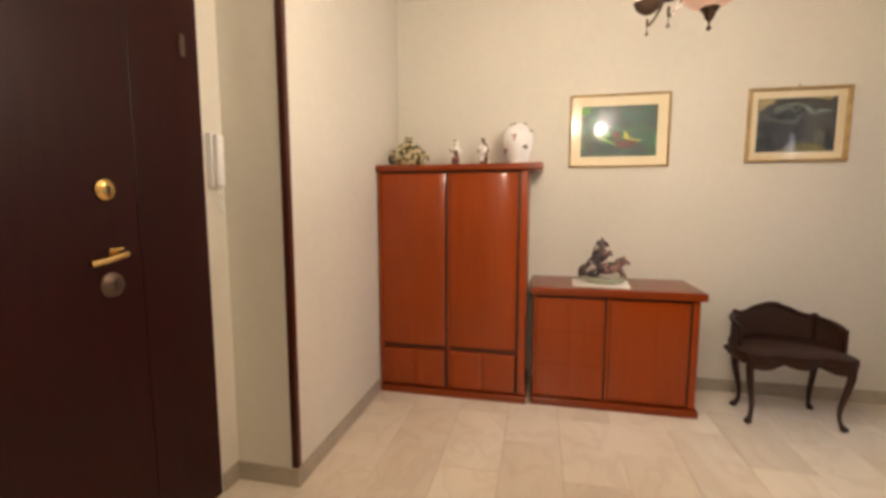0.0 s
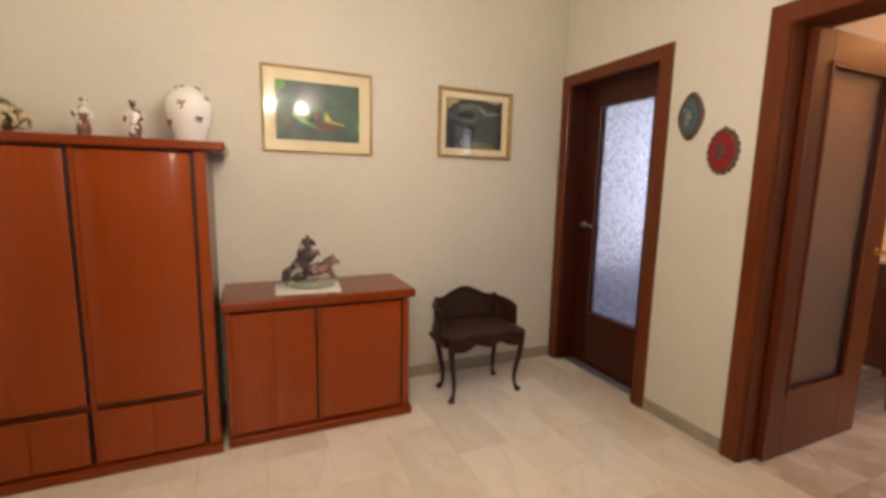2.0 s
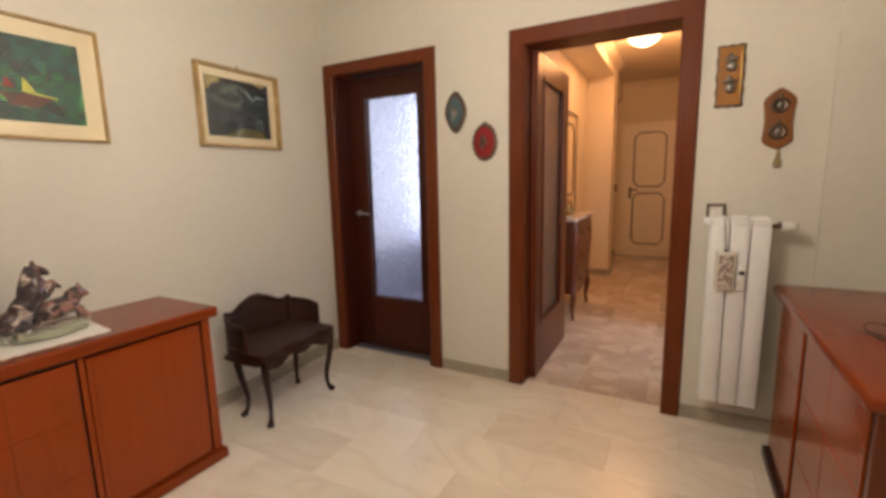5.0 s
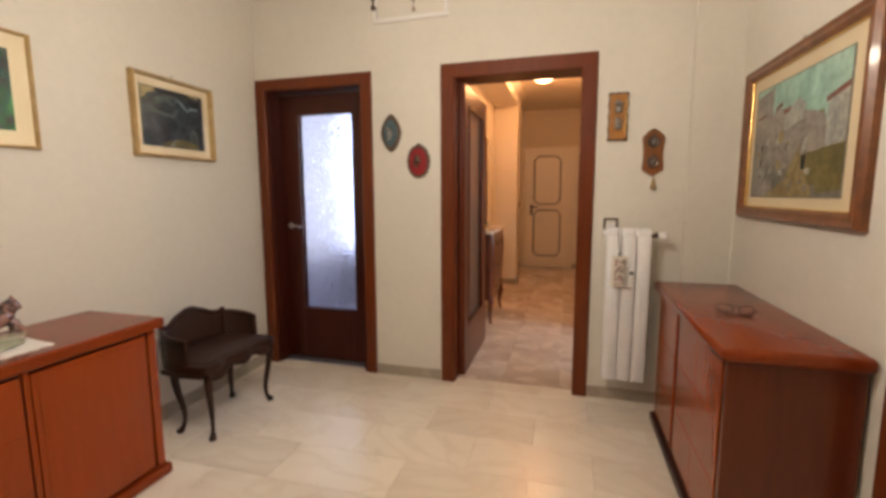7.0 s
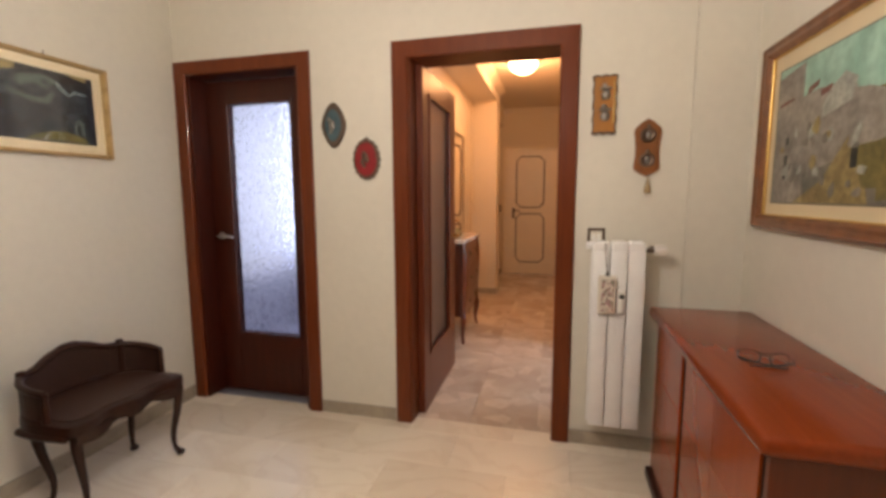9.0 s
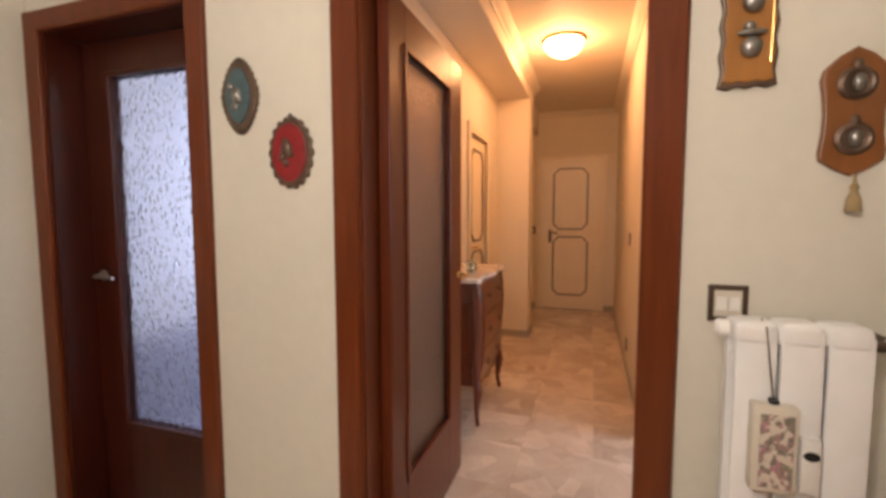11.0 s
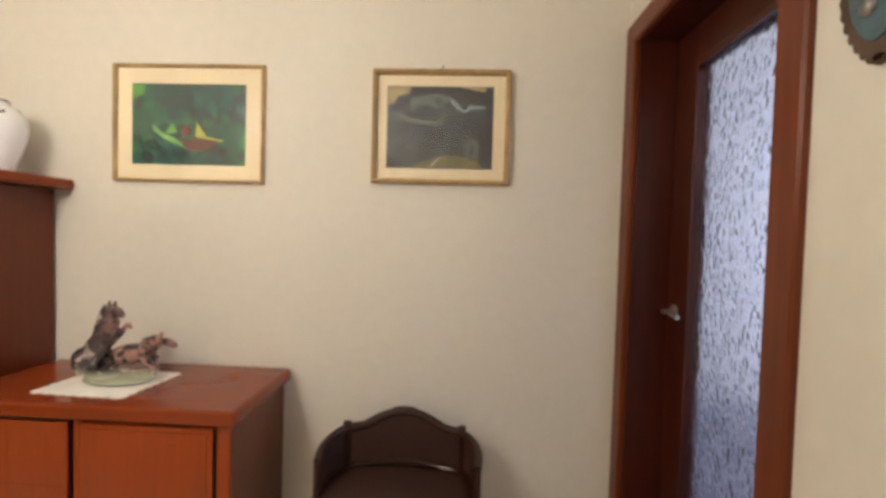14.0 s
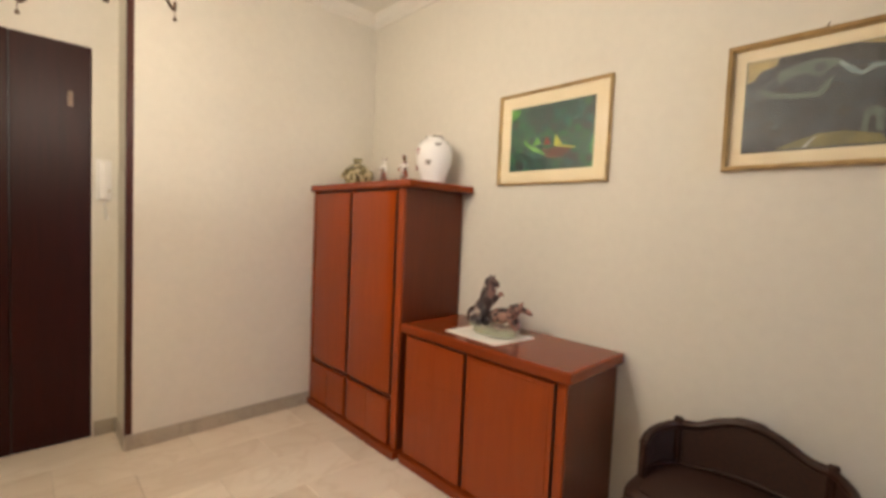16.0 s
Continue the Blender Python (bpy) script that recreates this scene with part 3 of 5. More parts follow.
part("casing", boxes((0.86, 0.94, YS + 0.001, YS + 0.02, 0, 2.20), (-0.70, -0.62, YS + 0.001, YS + 0.02, 0, 2.20), (-0.62, 0.86, YS + 0.001, YS + 0.02, 2.12, 2.20), bevel=0.004), M_CASING, trim_s)
part("jamb", boxes((0.838, 0.859, -0.07, YS, 0, 2.12), (-0.619, -0.598, -0.07, YS, 0, 2.12), (-0.598, 0.838, -0.07, YS, 2.098, 2.119)), M_CASING, trim_s)


# ---- cabinets ----
def bowed(x0, x1, z0, z1, y, thick, bow, n=10, bm=None, e=0.004):
    """A front panel that swells forward by bow in its middle, with softened edges."""
    b = bmesh.new()
    rows = []
    for k in range(n + 1):
        t = k / n
        x = x0 + (x1 - x0) * t
        f = y - bow * (1 - (2 * t - 1) ** 2)
        if k in (0, n):
            f += e
        rows.append([b.verts.new(c) for c in ((x, y + thick, z0), (x, f + e, z0), (x, f, z0 + e), (x, f, z1 - e), (x, f + e, z1), (x, y + thick, z1))])
    for p, q in zip(rows, rows[1:]):
        for k in range(6):
            b.faces.new((p[k], q[k], q[(k + 1) % 6], p[(k + 1) % 6]))
    b.faces.new(rows[0])
    b.faces.new(rows[-1])
    return join(bm, b)


def slab_top(x0, x1, y0, y1, z0, z1):
    return box(x0, x1, y0, y1, z0, z1, 0.012, segs=3)


tall = thing("tall_cabinet", (-0.52, 3.03, 0), "glossy cherry-veneered tall cabinet with two doors and drawers", "cabinet")
part("side", box(-1.018, -0.998, 2.795, 3.262, 0.05, 1.49, 0.003), M_CHERRY, tall)
# the shade on this right side is in its colour
part("side", box(-0.094, -0.045, 2.8235, 3.262, 0.05, 1.49, 0.003), M_CHERRY_SHADED, tall, "matt cherry side with shade put into its colour")
part("stile", box(-0.094, -0.045, 2.806, 2.823, 0.05, 1.49, 0.003), M_CHERRY, tall)
part("back", box(-0.998, -0.094, 3.245, 3.262, 0.05, 1.49), M_CHERRY_DARK, tall)
part("divider", box(-0.555, -0.535, 2.808, 3.245, 0.05, 1.49, 0.002), M_CHERRY, tall)
# dark sheet behind the doors paints the shade in their gaps
part("gap_shade_sheet", box(-0.997, -0.095, 2.828, 2.836, 0.051, 1.489), M_CHERRY_DARK, tall)
part("plinth", box(-1.022, -0.034, 2.780, 3.262, 0.0, 0.049, 0.006), M_CHERRY_X, tall)
part("top", slab_top(-1.026, 0.040, 2.768, 3.268, 1.491, 1.534), M_CHERRY_X, tall)
for a, b in ((-0.996, -0.572), (-0.532, -0.112)):
    door = part("door", bowed(a, b + 0.003, 0.345, 1.478, 2.797, 0.022, 0.012), M_CHERRY, tall, smooth=True)
    # two dark strips paint the shade on door edge and slot
    part("edge_shade", box(b + 0.0026, b + 0.0036, 2.803, 2.8185, 0.352, 1.470), M_CHERRY_DARK, door, "door edge with painted shade")
    part("groove_shade", box(b + 0.0040, b + 0.0165, 2.816, 2.819, 0.352, 1.470), M_CHERRY_DARK, door)
    m = (a + b) / 2
    for c, d in ((a, m - 0.001), (m + 0.001, b)):
        part("drawer", bowed(c, d, 0.062, 0.312, 2.792, 0.022, 0.003), M_CHERRY, tall, smooth=True)

# recessed rail, its shade painted with the darker cherry copy
part("rail", box(-0.997, -0.095, 2.815, 2.827, 0.313, 0.344, 0.002), M_CHERRY_SHADED, tall)

low = thing("low_cabinet", (0.48, 3.03, 0), "glossy cherry sideboard with a panelled and a plain door", "cabinet")
part("side", box(0.0, 0.022, 2.822, 3.258, 0.05, 0.715, 0.003), M_CHERRY, low)
# right side again carries its shade as colour
part("side", box(0.925, 0.965, 2.8405, 3.258, 0.05, 0.715, 0.003), M_CHERRY_SHADED, low, "matt cherry side with shade put into its colour")
part("stile", box(0.925, 0.965, 2.823, 2.840, 0.05, 0.715, 0.003), M_CHERRY, low)
part("back", box(0.022, 0.925, 3.24, 3.258, 0.05, 0.715), M_CHERRY_DARK, low)
part("divider", box(0.443, 0.463, 2.824, 3.24, 0.05, 0.715, 0.002), M_CHERRY, low)
# another dark sheet added for the shade between fronts
part("gap_shade_sheet", box(0.023, 0.924, 2.848, 2.856, 0.051, 0.714), M_CHERRY_DARK, low)
part("plinth", box(-0.008, 0.978, 2.796, 3.258, 0.0, 0.049, 0.008), M_CHERRY_X, low)
part("top", slab_top(-0.018, 0.995, 2.790, 3.262, 0.716, 0.767), M_CHERRY_X, low)
left_door = part("door", box(0.024, 0.430, 2.822, 2.838, 0.062, 0.700, 0.001), M_CHERRY_DARK, low, "door faced with six grooved panels")
for i in range(2):
    for j in range(3):
        xa, za = 0.024 + i * 0.203, 0.062 + j * 0.2127
        part("panel", bowed(xa + 0.0004, xa + 0.2026, za + 0.0004, za + 0.2123, 2.8145, 0.008, 0.0014 + 0.0003 * j, e=0.0005), M_CHERRY, left_door, smooth=True)
right_door = part("door", bowed(0.466, 0.911, 0.062, 0.700, 2.818, 0.022, 0.003), M_CHERRY, low, smooth=True)
part("field", bowed(0.484, 0.893, 0.080, 0.682, 2.8148, 0.006, 0.0034, e=0.003), M_CHERRY, right_door, smooth=True)
# shaded door edge drawn as a dark strip
part("edge_shade", box(0.9106, 0.9116, 2.824, 2.839, 0.068, 0.694), M_CHERRY_DARK, right_door, "door edge with painted shade")
# slot shade beside each door, drawn as a dark strip
for door, xa in ((left_door, 0.4305), (right_door, 0.912)):
    part("groove_shade", box(xa, xa + 0.012, 2.839, 2.842, 0.068, 0.694), M_CHERRY_DARK, door)

south = thing("shoe_cabinet", (1.57, 0.28, 0), "reddish cherry cabinet with grooved doors under a painting", "cabinet")
# both end panels use the cherry with shade painted in
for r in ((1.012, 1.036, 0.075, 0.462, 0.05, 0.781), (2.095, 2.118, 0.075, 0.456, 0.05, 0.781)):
    part("side", box(*r, 0.003), M_CHERRY_SHADED, south)
part("back", box(1.036, 2.095, 0.075, 0.09, 0.05, 0.781), M_CHERRY_DARK, south)
part("divider", box(1.664, 1.688, 0.09, 0.450, 0.05, 0.781, 0.002), M_CHERRY, south)
# dark sheet standing for shade behind the grooved doors
part("gap_shade_sheet", box(1.037, 2.094, 0.426, 0.434, 0.051, 0.780), M_CHERRY_DARK, south)
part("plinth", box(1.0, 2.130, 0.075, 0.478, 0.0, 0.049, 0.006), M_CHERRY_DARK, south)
part("top", box(0.985, 2.155, 0.066, 0.492, 0.782, 0.831, 0.018, segs=4), M_CHERRY_X, south, smooth=True)
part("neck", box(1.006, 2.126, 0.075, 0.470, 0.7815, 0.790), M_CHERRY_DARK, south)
for a, b in ((1.062, 1.652), (1.700, 2.088)):
    door = part("door", box(a, b, 0.438, 0.454, 0.062, 0.765, 0.002), M_CHERRY_DARK, south)
    for i in range(2):
        for j in range(3):
            w, hgt = (b - a) / 2, 0.703 / 3
            part("panel", box(a + i * w + 0.001, a + (i + 1) * w - 0.001, 0.453, 0.461, 0.062 + j * hgt + 0.001, 0.062 + (j + 1) * hgt - 0.001, 0.0015), M_CHERRY, door)


# ---- glass, porcelain and paint of the small things ----
def clear_glass(name, tint=(1, 1, 1), rough=0.02):
    m, n, l, p = shader(name)
    p.inputs["Transmission Weight"].default_value = 1.0
    p.inputs["Base Color"].default_value, p.inputs["Roughness"].default_value, p.inputs["IOR"].default_value = (*tint, 1), rough, 1.45
    return m


def shade_glass(name, color, glow, glow_color):
    """Frosted lamp glass that glows, with or without a bulb."""
    m, n, l, p = shader(name)
    tx, _ = noise_node(n, l, 18.0)
    l.new(ramp(n, l, tx.outputs["Fac"], ((0.3, tuple(c * 0.6 for c in color)), (0.7, color))).outputs["Color"], p.inputs["Base Color"])
    p.inputs["Roughness"].default_value = 0.3
    p.inputs["Emission Color"].default_value, p.inputs["Emission Strength"].default_value = (*glow_color, 1), glow
    return m


def spotted(name, base, spots, scale, amount, rough=0.12):
    """Glazed ware with small painted patches."""
    m, n, l, p = shader(name)
    v = n.new("ShaderNodeTexVoronoi")
    tc = n.new("ShaderNodeTexCoord")
    v.inputs["Scale"].default_value = scale
    l.new(tc.outputs["Object"], v.inputs["Vector"])
    tx, _ = noise_node(n, l, scale * 0.4, (1, 1, 1), 3.0)
    where = ramp(n, l, tx.outputs["Fac"], ((1 - amount - 0.02, (0, 0, 0)), (1 - amount + 0.02, (1, 1, 1)))).outputs["Color"]
    k = len(spots)
    col = ramp(n, l, v.outputs["Color"], tuple((i / k, s) for i, s in enumerate(spots)))
    col.color_ramp.interpolation = "CONSTANT"
    l.new(mix(n, l, base, col.outputs["Color"], where), p.inputs["Base Color"])
    p.inputs["Roughness"].default_value, p.inputs["Coat Weight"].default_value = rough, 0.5
    return m


def painting(name, stops, scale, stretch=(1, 1, 1), rough=0.5):
    m, n, l, p = shader(name)
    a, _ = noise_node(n, l, scale, stretch, 8.0, distortion=1.2)
    b, _ = noise_node(n, l, scale * 6, stretch, 4.0)
    col = ramp(n, l, a.outputs["Fac"], stops).outputs["Color"]
    l.new(mix(n, l, col, ramp(n, l, b.outputs["Fac"], ((0.3, (0.6,) * 3), (0.7, (1.25,) * 3))).outputs["Color"], 0.7, "MULTIPLY"), p.inputs["Base Color"])
    p.inputs["Roughness"].default_value = rough
    bump(n, l, p, b.outputs["Fac"], 0.3, 0.001)
    return m


def lustre(name):
    """Lustre glaze: slate grey and brown coats running into ivory."""
    m, n, l, p = shader(name)
    tc, sep = n.new("ShaderNodeTexCoord"), n.new("ShaderNodeSeparateXYZ")
    l.new(tc.outputs["Object"], sep.inputs["Vector"])
    a, _ = noise_node(n, l, 14.0, (1, 1, 1), 3.0, distortion=1.0)
    b, _ = noise_node(n, l, 26.0, (1, 1, 1), 2.0)
    coat = ramp(n, l, sep.outputs["X"], ((0.41, srgb(66, 60, 64)), (0.46, srgb(150, 112, 100)))).outputs["Color"]
    coat = mix(n, l, coat, srgb(62, 48, 48), ramp(n, l, b.outputs["Fac"], ((0.47, (0, 0, 0)), (0.57, (1, 1, 1)))).outputs["Color"])
    col = mix(n, l, coat, srgb(216, 200, 188), ramp(n, l, a.outputs["Fac"], ((0.58, (0, 0, 0)), (0.74, (1, 1, 1)))).outputs["Color"])
    foot = ramp(n, l, sep.outputs["Z"], ((0.795, (1, 1, 1)), (0.82, (0, 0, 0)))).outputs["Color"]
    col = mix(n, l, col, srgb(166, 170, 146), foot)
    l.new(col, p.inputs["Base Color"])
    p.inputs["Roughness"].default_value, p.inputs["Coat Weight"].default_value = 0.1, 0.6
    return m


M_GLASS = clear_glass("picture_glass", rough=0.07)
M_GLASS_GREEN = clear_glass("thick_glass", (0.85, 0.95, 0.92))
# central bowl glass: no bulb inside, its faint glow is added
M_SHADE = shade_glass("rose_amber_shade", (0.42, 0.22, 0.15), 0.45, (1.0, 0.60, 0.38))
M_TULIP = shade_glass("pink_white_tulip_glass", (0.80, 0.62, 0.54), 1.6, (1.0, 0.78, 0.62))
M_BULB = shade_glass("lit_bulb_glass", (0.95, 0.9, 0.8), 30.0, (1.0, 0.90, 0.74))
M_DOME = shade_glass("white_dome_glass", (0.9, 0.85, 0.75), 8.0, (1.0, 0.66, 0.34))
M_PORCELAIN = spotted("painted_porcelain", (0.82, 0.80, 0.76), (srgb(120, 50, 60), srgb(70, 60, 50), srgb(140, 80, 60), srgb(90, 100, 60)), 55.0, 0.52)
M_VASE = spotted("white_vase_porcelain", (0.84, 0.83, 0.80), (srgb(130, 50, 70), srgb(80, 60, 50), srgb(150, 90, 90)), 60.0, 0.27)
M_TUREEN = spotted("green_gold_majolica", srgb(200, 184, 146), (srgb(88, 80, 48), srgb(208, 198, 160), srgb(122, 114, 74), srgb(72, 58, 42)), 40.0, 0.55)
M_HORSE = lustre("lustre_porcelain")
M_CERAMIC = spotted("flowered_ceramic", (0.66, 0.60, 0.52), (srgb(178, 124, 138), srgb(122, 120, 108), srgb(160, 128, 126), srgb(140, 138, 118)), 150.0, 0.52, 0.3)
M_IVORY = surface("ivory_ceramic", (0.68, 0.63, 0.54), 0.35, vary=0.06)
M_BLUE = surface("blue_grey_enamel", srgb(72, 96, 104), 0.35, vary=0.3, scale=30)
M_RED = surface("red_enamel", srgb(142, 22, 30), 0.35, vary=0.25, scale=30)
M_OAK = wood("honey_wood_plaque", srgb(140, 90, 28), srgb(174, 116, 42), 0.35, 0.3, (8, 8, 1.2))
M_BROWN_PLAQUE = wood("brown_wood_plaque", srgb(112, 64, 23), srgb(138, 84, 33), 0.4, 0.2, (8, 8, 1.2))
M_PEWTER = surface("pewter", (0.35, 0.33, 0.31), 0.35, metal=0.9, vary=0.4, scale=40, relief=0.3)
M_CANE = surface("woven_cane", srgb(62, 37, 25), 0.55, vary=0.45, scale=90, fine=240, relief=0.6)
M_STRAW = surface("straw_silk", srgb(170, 146, 104), 0.7, vary=0.25, scale=60, fine=260, relief=0.5)
M_COMMODE = wood("inlaid_rosewood", srgb(86, 34, 16), srgb(120, 56, 26), 0.3, 0.35, (8, 8, 2))
M_TOP_STONE = marble("pink_marble_top", (0.80, 0.70, 0.62), (0.64, 0.50, 0.42), (0.40, 0.28, 0.22), 0.15, (1, 1, 1), 8.0, 0.5)
M_P_GREEN = painting("green_lagoon_paint", ((0.30, srgb(8, 30, 28)), (0.50, srgb(16, 56, 48)), (0.62, srgb(30, 92, 60)), (0.75, srgb(70, 140, 80))), 4.0, (1.6, 1.6, 1))
M_P_SLATE = painting("dark_slate_paint", ((0.32, srgb(20, 22, 28)), (0.5, srgb(40, 48, 54)), (0.64, srgb(62, 74, 80)), (0.76, srgb(94, 106, 96))), 4.0, (1, 1, 1.8))
M_P_GREEN2 = painting("leaf_green_stroke", ((0.3, srgb(22, 66, 42)), (0.7, srgb(44, 104, 58))), 9.0)
M_P_TEAL = painting("teal_stroke", ((0.3, srgb(18, 58, 60)), (0.7, srgb(36, 92, 84))), 9.0)
M_P_SLATE2 = painting("slate_stroke", ((0.3, srgb(38, 44, 50)), (0.7, srgb(54, 64, 68))), 9.0)
M_P_MIST2 = painting("grey_green_stroke", ((0.3, srgb(70, 82, 78)), (0.7, srgb(92, 104, 96))), 9.0)
M_P_STONE = painting("grey_house_paint", ((0.3, srgb(116, 112, 106)), (0.7, srgb(156, 148, 136))), 6.0)
M_P_STONE2 = painting("shadow_wall_paint", ((0.3, srgb(96, 94, 88)), (0.7, srgb(126, 120, 108))), 8.0)
M_P_SKY = painting("turquoise_sky_paint", ((0.3, srgb(134, 176, 160)), (0.7, srgb(170, 200, 184))), 3.0)
M_P_LANE = painting("ochre_lane_paint", ((0.3, srgb(120, 104, 62)), (0.7, srgb(160, 142, 92))), 8.0)
M_P_WALL = painting("pale_wall_paint", ((0.3, srgb(140, 142, 136)), (0.7, srgb(172, 172, 160))), 8.0)
M_P_ROOF = painting("roof_paint", ((0.3, srgb(84, 60, 50)), (0.7, srgb(130, 70, 56))), 8.0)
M_P_OLIVE = painting("olive_paint", ((0.3, srgb(84, 78, 40)), (0.7, srgb(122, 110, 56))), 8.0)
M_P_YELLOW = painting("yellow_stroke", ((0.3, srgb(170, 170, 40)), (0.7, srgb(210, 200, 90))), 12.0)
M_P_CRIMSON = painting("red_stroke", ((0.3, srgb(130, 40, 30)), (0.7, srgb(160, 60, 40))), 12.0)
M_P_LIME = painting("light_green_stroke", ((0.3, srgb(70, 130, 50)), (0.7, srgb(130, 180, 90))), 10.0)
M_P_DARK = painting("dark_stroke", ((0.3, srgb(16, 18, 20)), (0.7, srgb(34, 34, 34))), 10.0)
M_P_NAVY = painting("navy_stroke", ((0.3, srgb(20, 22, 36)), (0.7, srgb(32, 34, 50))), 10.0)
M_P_MIST = painting("pale_blue_stroke", ((0.3, srgb(96, 116, 122)), (0.7, srgb(150, 164, 160))), 14.0)


# ---- pictures ----
def picture(name, label, y, out, u0, u1, v0, v1, w, mats, inner, art, depth=0.026, hook=True, glazed=True):
    """A framed picture on a wall that faces along y; inner: bounds of the painting; art: flat strokes (name, material, outline in 0..1)."""
    p = thing(name, ((u0 + u1) / 2, y, v0), label, "picture")
    part("frame", frame_ring("y", y, out * depth, u0, u1, v0, v1, w, profile=((0, 0.6), (w * 0.25, 1.0), (w * 0.5, 0.85), (w * 0.75, 0.9), (w, 0.5))), mats[0], p)
    lo, hi = sorted((y + out * 0.002, y + out * 0.006))
    part("mount", box(u0 + w * 0.6, u1 - w * 0.6, lo, hi, v0 + w * 0.6, v1 - w * 0.6), M_MAT, p, "cream card mount")
    a, b, c, d = inner
    lo, hi = sorted((y + out * 0.0062, y + out * 0.0085))
    canvas = part("painting", box(a, b, lo, hi, c, d), mats[1], p)
    for k, (nm, mt, pts) in enumerate(art):
        part(nm, plate([(a + (b - a) * s, c + (d - c) * t) for s, t in pts], "y", y + out * 0.0085, out * (0.0003 + 0.00006 * k)), mt, canvas)
    if glazed:
        lo, hi = sorted((y + out * 0.0125, y + out * 0.0140))
        part("glass", box(u0 + w * 0.7, u1 - w * 0.7, lo, hi, v0 + w * 0.7, v1 - w * 0.7), M_GLASS, p, "clear picture glass").visible_shadow = False
    if hook:
        m = (u0 + u1) / 2
        part("hook", tube([(m, y + out * 0.004, v1 - 0.004), (m, y + out * 0.006, v1 + 0.014), (m + 0.004, y + out * 0.003, v1 + 0.022)], 0.0025, 8), M_BRONZE, p)
    return p


def strokes(seed, n, mats, region, size, slant):
    """Loose brush strokes scattered over a part of a painting."""
    r = random.Random(seed)
    out = []
    for _ in range(n):
        cx, cy = r.uniform(region[0], region[1]), r.uniform(region[2], region[3])
        w, h = r.uniform(*size[0]), r.uniform(*size[1])
        a = radians(r.gauss(*slant))
        pts = []
        for u, v in ((-1, -0.3), (-0.4, -1), (0.7, -0.7), (1, 0.2), (0.5, 1), (-0.6, 0.6)):
            u, v = u * w * r.uniform(0.7, 1.2), v * h * r.uniform(0.6, 1.3)
            pts.append((min(0.99, max(0.01, cx + u * math.cos(a) - v * math.sin(a))), min(0.99, max(0.01, cy + u * math.sin(a) + v * math.cos(a)))))
        out.append(("brush_stroke", r.choice(mats), tuple(pts)))
    return tuple(out)


ART1 = strokes(3, 60, (M_P_GREEN2, M_P_GREEN2, M_P_DARK, M_P_TEAL), (0.03, 0.97, 0.08, 0.95), ((0.02, 0.07), (0.03, 0.12)), (10, 20)) + (("reflection", M_P_LIME, ((0.2, 0.42), (0.26, 0.34), (0.45, 0.22), (0.62, 0.14), (0.52, 0.2), (0.36, 0.34))),
        ("sail", M_P_LIME, ((0.18, 0.50), (0.2, 0.40), (0.28, 0.38))), ("sail", M_P_LIME, ((0.30, 0.38), (0.36, 0.52), (0.40, 0.40))),
        ("hull", M_P_ROOF, ((0.42, 0.32), (0.48, 0.18), (0.66, 0.17), (0.78, 0.30), (0.60, 0.33))), ("sail", M_P_CRIMSON, ((0.44, 0.38), (0.475, 0.50), (0.52, 0.38))),
        ("sail", M_P_YELLOW, ((0.57, 0.37), (0.58, 0.52), (0.655, 0.36))), ("gunwale", M_P_YELLOW, ((0.56, 0.35), (0.80, 0.29), (0.80, 0.31), (0.57, 0.37))),
        ("foliage", M_P_LIME, ((0.0, 0.99), (0.12, 0.97), (0.10, 0.88), (0.02, 0.80))))
picture("framed_picture", "green lagoon painting with boats in thin gilt frame", YN, -1, 0.217, 0.861, 1.533, 2.021, 0.013, (M_GILT, M_P_GREEN), (0.293, 0.780, 1.606, 1.942), ART1, hook=False)
